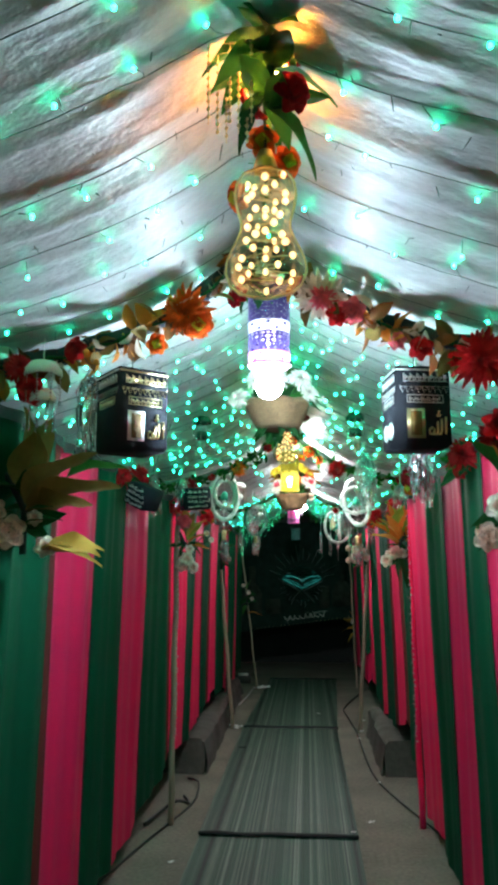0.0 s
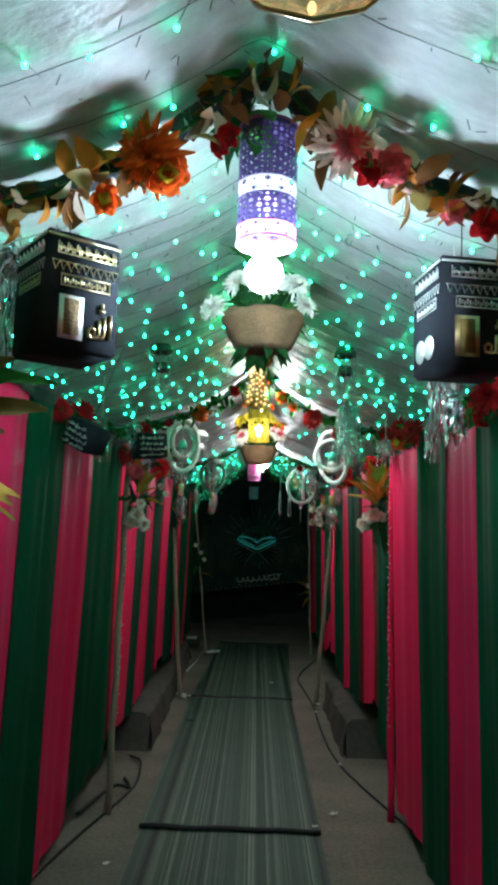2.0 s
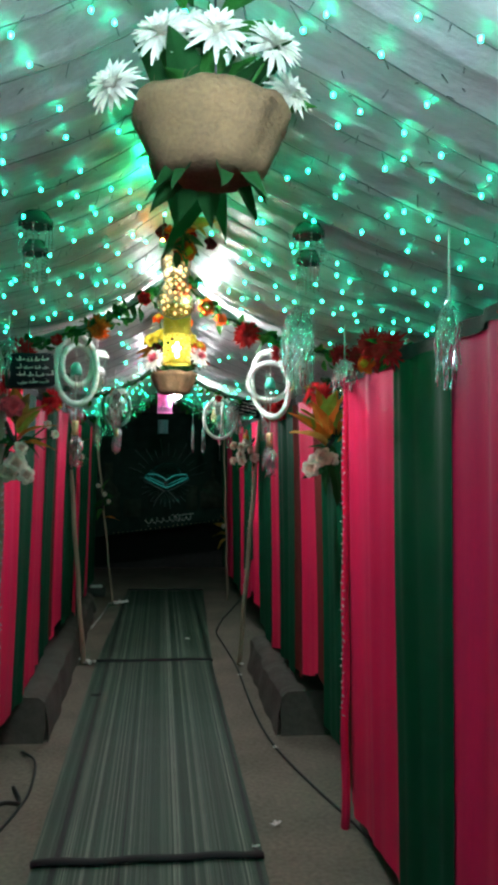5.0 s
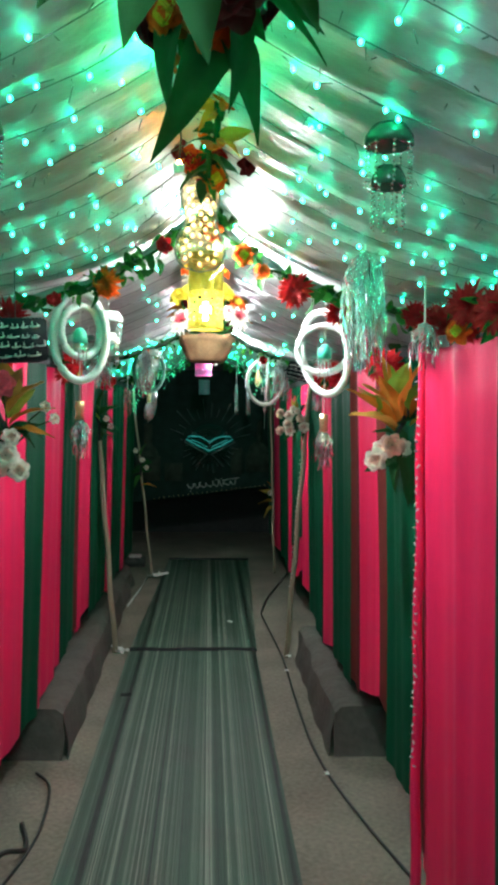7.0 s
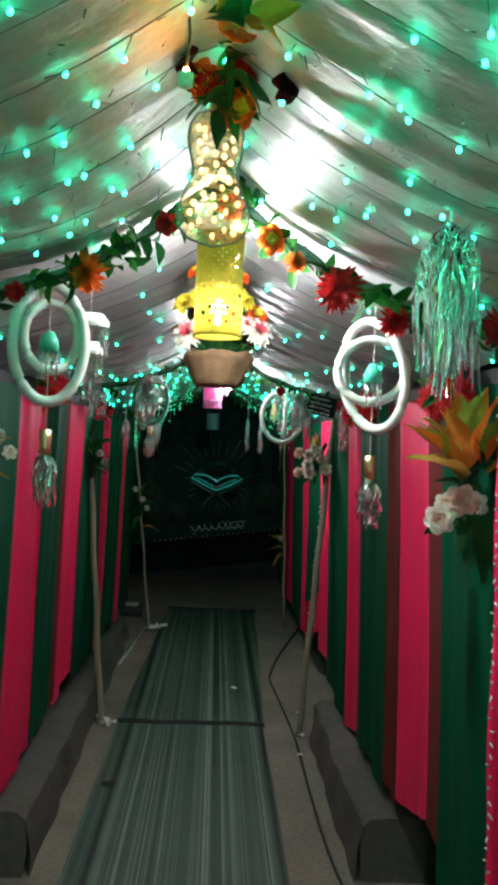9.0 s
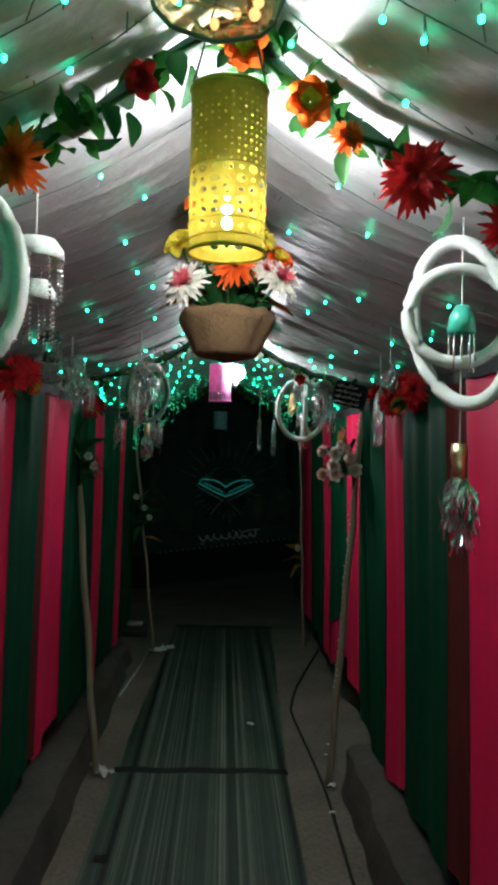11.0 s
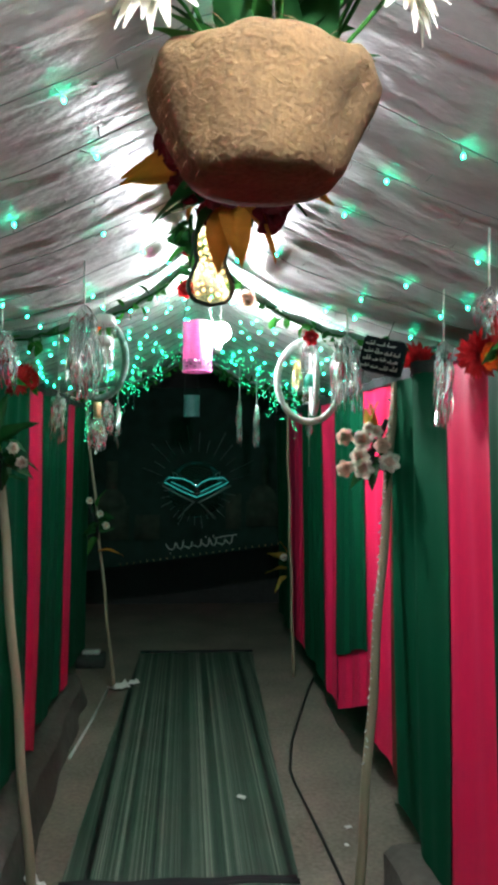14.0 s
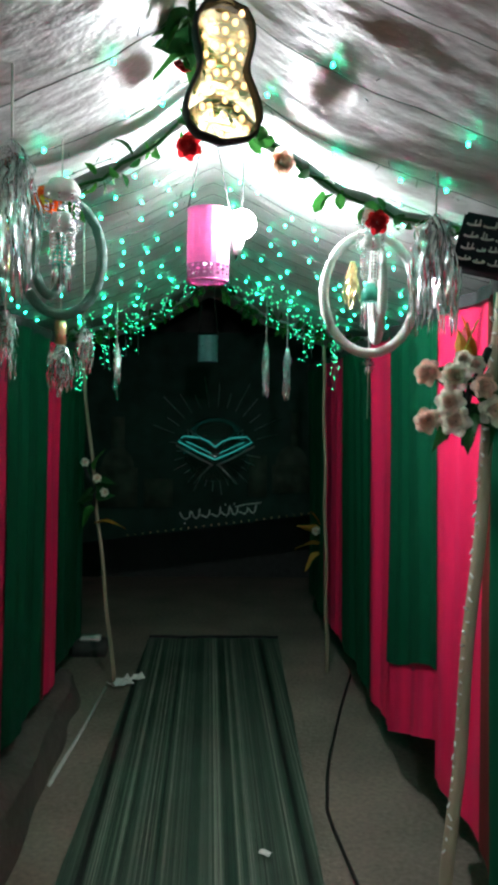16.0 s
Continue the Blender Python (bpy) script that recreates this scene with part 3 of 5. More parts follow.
# ---- tent frames ----
def tent_frame(y, poles, beam_mat, label):
    ob = thing("tent_frame", (0, y, 0), label, "tent frame", "tent frames")
    pts = [(x / 20 * 0.94, 0, arch_z(x / 20 * 0.94) - 0.002 + 0.006 * math.sin(x * 1.7)) for x in range(-20, 21)]
    part("arch_beam", Geo().add(*tube(pts, 0.027 if y < 3 else 0.016, 8)), beam_mat, ob, "bent beam wrapped in dark cloth")
    for x0, y0, x1, z1, tape in poles:
        wood = M_PINK if x0 > 0 and y < 6 else M_POLE
        n = 24
        pl = [(x0 + (x1 - x0) * k / n + 0.004 * math.sin(k * 0.9), y0 - y - (y0 - y) * k / n, z1 * k / n) for k in range(n + 1)]
        p = part("pole", Geo().add(*tube(pl, lambda t: (0.019 if y < 9 else 0.012) - 0.003 * t, 8)), wood, ob, "pole wrapped in pink satin" if wood is M_PINK else "pale bamboo pole")
        g = Geo()
        if tape:
            for k in range(46):
                t = 0.25 + 0.7 * k / 46
                c = (x0 + (x1 - x0) * t - 0.017 * math.copysign(1, x0), (y0 - y) * (1 - t) - 0.012, z1 * t)
                g.add(*tube([c, (c[0] - 0.008 * rnd.uniform(-1, 1.6) * math.copysign(1, x0), c[1] - 0.012, c[2] + rnd.uniform(-0.012, 0.012))], 0.0032, 5))
            tagged(part("tinsel_winding", g, M_TAPE, p, "shiny spiral winding"), kind="stuff")


tent_frame(FRAMES_Y[0], [], M_BLACK, "tent frame arch wrapped in dark cloth")
tent_frame(FRAMES_Y[1], [(-0.715, 4.78, -0.70, 1.95, 1), (0.770, 4.82, 0.757, 1.95, 1)], M_WIRE, "tent frame with bamboo poles and green wrapped arch")
tent_frame(FRAMES_Y[2], [(-0.615, 7.65, -0.77, 2.02, 0), (0.585, 7.53, 0.74, 2.0, 1)], M_WIRE, "tent frame with leaning bamboo poles and green arch")
tent_frame(FRAMES_Y[3], [(-0.54, 10.15, -0.76, 2.0, 0), (0.74, 10.35, 0.66, 2.0, 0)], M_WIRE, "far tent frame with thin bamboo poles")


def garland(y, leaf_mats, count, size, flowers, label):
    """flowers: (x, drop, mesh, size)"""
    ob = thing("garland", (0, y - 0.03, 0), label, "garland", "arch garlands")
    rr = random.Random(int(y * 100))
    part("vine", Geo().add(*tube([(x / 20 * 0.9, 0, arch_z(x / 20 * 0.9) - 0.018 + 0.008 * math.sin(x * 2.3)) for x in range(-20, 21)], 0.005, 5)), M_DARKLEAF, ob)
    g = Geo()
    for k in range(count):
        x = rr.uniform(-0.9, 0.9)
        m = pose(x, rr.uniform(-0.02, 0.02), arch_z(x) - rr.uniform(0.0, 0.045), rr.uniform(0, 360), rr.uniform(-60, 80), rr.uniform(0, 360))
        s = size * rr.uniform(0.6, 1.25)
        h = Geo()
        petal(h, s, s * 0.55, 20, 0.25, 0, 0.004, 0, 0, 0.8, 0.3, 4)
        g.add(h.v, h.f, rr.randrange(len(leaf_mats)), m)
    tagged(part("foliage", g, leaf_mats, ob), kind="stuff")
    for x, drop, mesh, s in flowers:
        place("flower", mesh, ob, (x, -0.025, arch_z(x) - drop), (rr.uniform(-0.5, 0.5), -1, rr.uniform(-0.7, 0.1)), rr.uniform(0, 360), s)


garland(FRAMES_Y[0], [M_BROWNLEAF, M_BROWNLEAF, M_BLUSH, M_AMBER, M_OLIVE], 300, 0.065,
        [(-0.20, 0.05, CHRYS_ORANGE, 1.0), (-0.17, 0.10, ROSE_ORANGE, 1.0), (-0.28, 0.09, ROSE_ORANGE, 0.7), (-0.50, 0.02, ROSE_RED, 0.9), (-0.66, 0.03, CHRYS_RED, 0.6), (-0.62, 0.10, ROSE_RED, 1.0),
         (0.16, 0.04, CHRYS_BLUSH, 1.0), (0.24, 0.03, ROSE_PINK, 1.1), (0.20, 0.07, ROSE_RED, 0.7), (0.42, 0.06, ROSE_RED, 0.8), (0.57, 0.05, CHRYS_RED, 1.2), (0.70, 0.10, CHRYS_RED, 0.9), (0.66, 0.24, ROSE_ORANGE, 1.1), (0.60, 0.22, ROSE_RED, 1.0), (0.36, 0.06, ROSE_PINK, 0.7)],
        "autumn leaf garland with orange, red and blush flowers")
garland(FRAMES_Y[1], [M_LEAF, M_LEAF, M_DARKLEAF], 230, 0.055,
        [(-0.31, 0.04, CHRYS_ORANGE, 0.75), (-0.12, 0.03, ROSE_RED, 0.7), (0.14, 0.04, ROSE_ORANGE, 0.9), (0.20, 0.05, CHRYS_ORANGE, 0.4), (0.31, 0.05, CHRYS_RED, 0.9), (0.45, 0.07, CHRYS_RED, 0.65), (-0.48, 0.03, ROSE_RED, 0.6), (-0.62, 0.05, CHRYS_RED, 0.9), (0.72, 0.02, CHRYS_RED, 0.8), (0.80, 0.03, CHRYS_RED, 1.1)],
        "green ivy garland with orange and red chrysanthemums")
garland(FRAMES_Y[2], [M_DARKLEAF, M_LEAF], 80, 0.05,
        [(-0.40, 0.03, ROSE_ORANGE, 0.8), (0.16, 0.05, ROSE_BLUSH, 0.9), (0.40, 0.06, ROSE_RED, 0.7), (-0.72, 0.06, CHRYS_RED, 0.7), (0.80, 0.05, CHRYS_RED, 1.0), (-0.06, 0.10, ROSE_RED, 0.8)],
        "thin green garland with a few red flowers")
garland(FRAMES_Y[3], [M_LEAF, M_DARKLEAF], 260, 0.06, [], "dense green leaf garland at the passage end")


# ---- hanging lamps along the ridge ----
def bulb(at, mt, r, label, top, cut=128, aim=(0, 0, 1)):
    """A half-shielded bulb whose dome looks along aim."""
    ob = thing("light_bulb", at, label, "light bulb", "ridge bulbs")
    cut = math.radians(cut)
    turn = Vector(aim).to_track_quat("Z", "Y").to_matrix().to_4x4()
    dome = lathe([(r * math.sin(a), r * math.cos(a)) for a in [cut * k / 12 for k in range(13)]], 20)
    part("dome", Geo().add(dome[0], dome[1], 0, turn), mt, ob, "glowing frosted dome")
    z0 = r * math.cos(cut)
    cup = lathe([(r * math.sin(cut) + 0.001, z0), (max(0.014, r * math.sin(cut) * 0.85), z0 - r * 0.3), (0.013, z0 - r * 0.8), (0.012, z0 - r * 0.8 - 0.016), (0.0, z0 - r * 0.8 - 0.017)], 20)
    part("housing", Geo().add(cup[0], cup[1], 0, turn), M_PAPER, ob, "white plastic housing")
    e = turn @ Vector((0, 0, z0 - r * 0.8 - 0.012))
    out = r + 0.006
    part("cord", Geo().add(*tube([e, e * 1.25, (e.x - 0.3 * out, e.y + out, e.z * 0.5 + 0.01), (0, out, r), (0.004, 0.01, (top - at[2]) * 0.6), (0, 0, top - at[2])], 0.0025, 5)), M_CABLE, ob)


bulb((0.015, 2.03, 2.0), M_BULB_COOL, 0.037, "glowing cool-white bulb hanging below a lantern", 2.42, 160, (0, 0.15, -1))
bulb((0.036, 4.85, 2.20), M_BULB_MID, 0.034, "glowing white bulb tucked behind a yellow lantern", 2.42, 112, (0.62, 0.78, 0.0))
bulb((0.080, 7.85, 2.128), M_BULB, 0.040, "glowing white bulb beside a pink lantern", 2.40, 160, (0.15, 0.05, 1.0))
bulb((0.06, 1.17, 2.36), M_LED_ORANGE, 0.018, "small glowing orange bulb among ridge leaves", 2.43, 150)
bulb((-0.05, 4.12, 2.32), M_LED_ORANGE, 0.005, "small glowing orange bulb under the ridge cloth", 2.43, 150)
bulb((-0.06, 3.62, 2.35), M_LED_GREEN, 0.014, "small glowing green bulb near the ridge", 2.43, 150)



def punched(r, z0, z1, n, rows, band, hole=0.62):
    """A cylinder pierced by a lattice of round holes; rows inside band stay closed."""
    g = Geo()
    for i in range(rows):
        for k in range(n):
            def pt(u, w):
                a = 2 * math.pi * (k + u) / n
                return r * math.cos(a), r * math.sin(a), z0 + (z1 - z0) * (i + w) / rows
            if i in band:
                g.add([pt(0, 0), pt(1, 0), pt(1, 1), pt(0, 1)], [(0, 1, 2, 3)])
                continue
            outer = [pt(0, 0), pt(0.5, 0), pt(1, 0), pt(1, 0.5), pt(1, 1), pt(0.5, 1), pt(0, 1), pt(0, 0.5)]
            h = hole * (0.5 + 0.5 * ((i + k) % 2))
            inner = [pt(0.5 + 0.5 * h * c, 0.5 + 0.5 * h * s) for c, s in ((-0.7, -0.7), (0, -1), (0.7, -0.7), (1, 0), (0.7, 0.7), (0, 1), (-0.7, 0.7), (-1, 0))]
            g.add(outer + inner, [(q, (q + 1) % 8, 8 + (q + 1) % 8, 8 + q) for q in range(8)])
    seen, order, weld = {}, [], []
    for p in g.v:
        key = (round(p[0], 5), round(p[1], 5), round(p[2], 5))
        if key not in seen:
            seen[key] = len(order)
            order.append(p)
        weld.append(seen[key])
    g.v, g.f = order, [[weld[i] for i in q] for q in g.f]
    return g


def lantern(at, r, h, sections, rim, inner, label, low=0.35):
    """sections, from the bottom up: part name, top height, material, holes round, rows, hole size, closed rows, label."""
    ob = thing("lantern", at, label, "lantern", "hanging lanterns")
    z0 = 0.0
    for nm, z1, mt, n, rows, hole, band, text in sections:
        g = punched(r, z0, z1, n, rows, band, hole)
        part(nm, g, mt, ob, text, smooth=False)
        part("seam", Geo().add(*tube([((r + 0.0006) * math.cos(a), (r + 0.0006) * math.sin(a), z1) for a in [2 * math.pi * k / 32 for k in range(32)]], 0.0012, 5, True)), mt, ob)
        z0 = z1
    for z, nm in ((0.0, "lower_rim"), (h, "upper_rim")):
        part(nm, Geo().add(*tube([(r * math.cos(a), r * math.sin(a), z) for a in [2 * math.pi * k / 32 for k in range(32)]], 0.003, 6, True)), rim, ob)
    # unseen disc added under the upper rim to stop lamp light reaching the roof
    part("light_stop", Geo().add(*lathe([(0.0, h - 0.004), (r * 0.5, h - 0.005), (r * 0.985, h - 0.008), (r * 0.985, h - 0.011), (0.0, h - 0.008)], 28)), sections[-1][2], ob)
    if inner:
        part("lamp", Geo().add(*lathe([(0.018 * math.sin(a), h * low + 0.03 * math.cos(a)) for a in [math.pi * k / 8 for k in range(9)]], 12)), inner, ob)
    for s in (-1, 1):
        part("hanger", Geo().add(*tube([(s * r, 0, h), (s * r * 0.3, 0, 2.40 - at[2] - 0.02), (0, 0, 2.42 - at[2])], 0.0018, 4)), M_CABLE, ob)
    return ob


lantern((0.017, 2.0, 2.05), 0.058, 0.235,
        [("border", 0.030, M_LILAC, 18, 2, 0.5, (), "pink lit border"), ("lower_shade", 0.085, M_PURPLE, 22, 5, 0.7, (), ""), ("band", 0.118, M_LWHITE, 14, 2, 0.55, (), "white diamond band"), ("upper_shade", 0.235, M_PURPLE, 30, 12, 0.8, (11,), "")],
        M_LILAC, M_INVIOLET, "violet punched lantern with white diamond band")
lantern((0.015, 4.72, 1.978), 0.057, 0.24,
        [("border", 0.016, M_LYELLOW, 14, 1, 0.2, (0,), ""), ("crescent_band", 0.040, M_LYELLOW, 18, 1, 0.8, (), "row of cut crescents"), ("circle_band", 0.118, M_LYELLOW, 18, 5, 0.86, (), "rows of cut circles"), ("upper_shade", 0.24, M_LYELLOW_DIM, 36, 13, 0.42, (12,), "upper lattice, toned darker and greener than the lit lower part")],
        M_LYELLOW, M_INBULB, "glowing yellow cylinder lantern with cut circle pattern", 0.24)
lantern((-0.014, 7.88, 1.97), 0.060, 0.20,
        [("border", 0.045, M_LPINKDARK, 20, 4, 0.7, (0,), "greyish patterned border"), ("shade", 0.20, M_LPINK, 22, 9, 0.35, (0, 1, 2, 3, 4, 5, 6, 7, 8), "")],
        M_LPINK, M_INVIOLET, "pink cylinder lantern with patterned lower border")
lantern((-0.02, 10.0, 1.88), 0.055, 0.14, [("shade", 0.14, M_LDARK, 16, 6, 0.5, (0, 5), "")], M_LDARK, None, "unlit dark cylinder lantern far down the ridge")


def gourd_lamp(at, h, label, rz=0, rim=None, thick=0.0022):
    """A flattened two-lobed shell with a scalloped foot, an outline band and round bulbs inside."""
    ob = thing("gourd_lamp", at, label, "fairy lamp", "gourd lamps", rz=rz)
    prof = [(0.0, 1.0), (0.020, 0.995), (0.038, 0.955), (0.050, 0.87), (0.053, 0.77), (0.048, 0.66), (0.041, 0.56), (0.043, 0.49), (0.056, 0.38), (0.067, 0.27), (0.069, 0.17), (0.061, 0.085), (0.040, 0.03), (0.0, 0.0)]
    zs, rs = [p[1] for p in prof[::-1]], [p[0] for p in prof[::-1]]

    def foot(x):
        return 0.014 * abs(math.sin(math.pi * x / 0.046 + math.pi / 2))

    v, f = lathe([(r, z * h) for r, z in prof], 40)
    part("shell", Geo().add([(x, y * 0.5, z - foot(x) * max(0.0, 1 - z / (0.3 * h)) + 0.010 * max(0.0, 1 - z / (0.3 * h))) for x, y, z in v], f), M_GOURD, ob, "clear amber shell")
    rr = random.Random(int(at[1] * 50))
    g, w = Geo(), []
    ball = lathe([(math.sin(a), math.cos(a)) for a in [math.pi * k / 6 for k in range(7)]], 8)
    for k in range(42):
        z = 0.07 + 0.86 * (k + rr.uniform(-0.3, 0.3)) / 42
        rad = float(np.interp(z, zs, rs)) * 0.80
        x = rad * (0.0, 0.85, -0.85, 0.42, -0.5)[k % 5] * rr.uniform(0.85, 1.1)
        p = (x, (-0.014 if k % 3 else 0.012) * rr.uniform(0.6, 1.1), z * h)
        w.append(p)
        g.add(ball[0], ball[1], 0, Matrix.Translation(p) @ Matrix.Diagonal((*(rr.uniform(0.0042, 0.0068),) * 2, 0.0064, 1)))
    tagged(part("bulb_chain", g, M_WARM, ob, "warm glowing fairy bulbs"), kind="stuff")
    part("wire", Geo().add(*tube(w, 0.0009, 4)), M_GOLD, ob)
    side = [(float(np.interp(k / 24, zs, rs)), k / 24 * h) for k in range(25)]
    loop = [(r + thick * 0.5, 0, z - foot(r) * max(0.0, 1 - z / (0.3 * h)) + 0.010 * max(0.0, 1 - z / (0.3 * h))) for r, z in side] + [(-r - thick * 0.5, 0, z - foot(r) * max(0.0, 1 - z / (0.3 * h)) + 0.010 * max(0.0, 1 - z / (0.3 * h))) for r, z in side[::-1]]
    v, f = tube(loop, thick, 8, True)
    part("rim", Geo().add([(x, y * (4.0 if rim is M_BLACK else 1.5), z) for x, y, z in v], f), rim or M_GOLD, ob, "dark edge band" if rim is M_BLACK else "thin outline band")
    part("cap", Geo().add(*lathe([(0.0, h + 0.03), (0.012, h + 0.03), (0.02, h + 0.005), (0.022, h - 0.008)], 12)), M_GOLD, ob)
    part("cord", Geo().add(*tube([(0, 0, h + 0.02), (0, 0, 2.44 - at[2])], 0.003, 5)), M_CABLE, ob)


gourd_lamp((0.05, 1.18, 1.95), 0.24, "clear gourd-shaped glass lamp full of warm fairy lights")
gourd_lamp((0.0, 4.35, 2.10), 0.26, "gourd-shaped fairy lamp with soft warm lights", 8, M_WIRE)
gourd_lamp((0.014, 7.1, 2.10), 0.25, "gourd-shaped fairy lamp with a dark rim", 14, M_BLACK, 0.005)


def flower_basket(at, r, h, flowers, under, label):
    """A coir bowl on wires; flowers: (x, y, z, mesh, size) above, under: leaves and blooms below."""
    ob = thing("flower_basket", at, label, "flower basket", "hanging flower baskets")
    g = Geo()
    prof = [(0.0, 0.0), (0.25, -0.01), (0.52, 0.0), (0.65, 0.04), (0.72, 0.13), (0.77, 0.26), (0.82, 0.38), (0.87, 0.50), (0.92, 0.61), (0.965, 0.71), (1.0, 0.79), (1.02, 0.87), (1.0, 0.95), (0.95, 1.01), (0.89, 1.02), (0.83, 0.97), (0.79, 0.86), (0.0, 0.75)]
    v, f = lathe([(a * r, b * h) for a, b in prof], 96)
    rows = []
    for x, y, z in v:
        a = math.atan2(y, x)
        tuck = (abs(math.sin(4.5 * a + 2.2 * noise.noise(Vector((x * 9, y * 9, at[1]))))) - 0.6) * 0.055 * math.sin(math.pi * min(max(z / h, 0.0), 1.0)) ** 0.6
        s = 1 + tuck + 0.028 * noise.noise(Vector((x * 20, y * 20, z * 12 + at[1]))) + 0.012 * noise.noise(Vector((x * 55, y * 55, z * 45 + 3))) - 0.018 * abs(noise.noise(Vector((x * 30 + 7, y * 30, z * 60))))
        rows.append((x * s, y * s, z + 0.012 * noise.noise(Vector((x * 26, y * 26, 2))) * (z / h)))
    g.add(rows, f)
    part("bowl", g, M_COIR, ob, "shaggy brown coir bowl")
    fib = Geo()
    rr = random.Random(int(at[1] * 10))
    for k in range(420):
        a, z = rr.uniform(0, 6.28), rr.uniform(0.05, 1.0)
        q = r * np.interp(z, (0.0, 0.13, 0.5, 0.87, 1.0), (0.58, 0.72, 0.87, 1.02, 0.97))
        d, dz = rr.uniform(-0.2, 0.2), rr.uniform(-0.015, 0.012)
        fib.add(*tube([(q * 0.985 * math.cos(a), q * 0.985 * math.sin(a), z * h), (q * 1.02 * math.cos(a + d * 0.5), q * 1.02 * math.sin(a + d * 0.5), z * h + dz * 0.6), (q * 1.01 * math.cos(a + d), q * 1.01 * math.sin(a + d), z * h + dz)], 0.00035, 3))
    tagged(part("fuzz", fib, M_COIR, ob), kind="stuff")
    for k in range(3):
        a = 2.1 * k + 0.5
        part("hanger", Geo().add(*tube([(r * 0.95 * math.cos(a), r * 0.95 * math.sin(a), h), (0, 0, 2.42 - at[2])], 0.0015, 4)), M_CABLE, ob)
    for x, y, z, mesh, s in flowers:
        place("flower", mesh, ob, (x, y, z), (x * 6, -1 + y * 3, 0.5 + z), rr.uniform(0, 360), s)
        part("stem", Geo().add(*tube([(x * 0.3, y * 0.3, h * 0.8), (x * 0.8, y, z * 0.7 + h * 0.2), (x, y + 0.01, z)], 0.0025, 4)), M_LEAF, ob)
    for k in range(16):
        a = k * 2.4
        reach("leaf", LEAF_DARK if k % 3 else LEAF_GREEN, ob, (0.3 * r * math.cos(a), 0.3 * r * math.sin(a), h * 0.9), (math.cos(a), math.sin(a), rr.uniform(0.2, 1.4)), rr.uniform(-60, 60), rr.uniform(0.45, 0.75))
    for k in range(26 if flowers else 0):
        a, z = k * 2.4, h * 0.9 + 0.16 * rr.random()
        q = 0.5 * r * rr.random()
        reach("leaf", (LEAF_GREEN, LEAF_DARK, LEAF_GREEN)[k % 3], ob, (q * math.cos(a), q * math.sin(a), z), (math.cos(a), math.sin(a), rr.uniform(-0.1, 1.0)), rr.uniform(-70, 70), rr.uniform(0.3, 0.5))
    for mesh, n, s, down in under:
        for k in range(n):
            a = 2 * math.pi * (k + rr.uniform(-0.2, 0.2)) / n
            if mesh in (ROSE_MAROON, ROSE_RED):
                place("flower", mesh, ob, (0.4 * r * math.cos(a), 0.4 * r * math.sin(a), -0.03 - rr.uniform(0, 0.03)), (math.cos(a), math.sin(a), -1), 0, s)
            else:
                reach("leaf", mesh, ob, (0.25 * r * math.cos(a), 0.25 * r * math.sin(a), 0.01), (math.cos(a) * (1 - down), math.sin(a) * (1 - down), -down), rr.uniform(-40, 40), s * rr.uniform(0.8, 1.15))


flower_basket((0.018, 2.6, 1.978), 0.112, 0.098,
              [(-0.135, -0.04, 0.105, CHRYS_WHITE, 0.95), (-0.07, -0.06, 0.17, CHRYS_WHITE, 1.0), (0.0, -0.09, 0.16, CHRYS_WHITE, 1.0), (0.08, -0.05, 0.17, CHRYS_WHITE, 1.0), (0.11, 0.0, 0.13, CHRYS_WHITE, 0.9), (-0.03, 0.0, 0.21, CHRYS_WHITE, 1.0), (0.04, 0.05, 0.21, CHRYS_WHITE, 0.9)],
              [(LEAF_DARK, 9, 0.42, 0.45)], "brown coir basket of white artificial chrysanthemums")
flower_basket((0.018, 5.5, 1.918), 0.117, 0.112,
              [(-0.10, -0.08, 0.165, CHRYS_PINKWHITE, 1.0), (0.125, -0.06, 0.185, CHRYS_PINKWHITE, 0.95), (0.09, -0.07, 0.205, CHRYS_PINKWHITE, 0.6), (0.015, -0.09, 0.205, CHRYS_ORANGE, 0.78), (0.045, -0.05, 0.305, CHRYS_YELLOW, 0.9), (0.085, -0.05, 0.285, CHRYS_YELLOW, 0.65), (-0.115, -0.04, 0.27, ROSE_YELLOW, 1.0), (-0.07, -0.02, 0.295, ROSE_YELLOW, 1.0), (0.12, 0.0, 0.245, ROSE_ORANGE, 1.1), (0.10, -0.02, 0.215, ROSE_RED, 0.8), (0.06, 0.03, 0.38, ROSE_ORANGE, 0.9), (-0.08, 0.02, 0.39, ROSE_ORANGE, 0.9)],
              [], "brown coir basket of bright mixed artificial flowers")


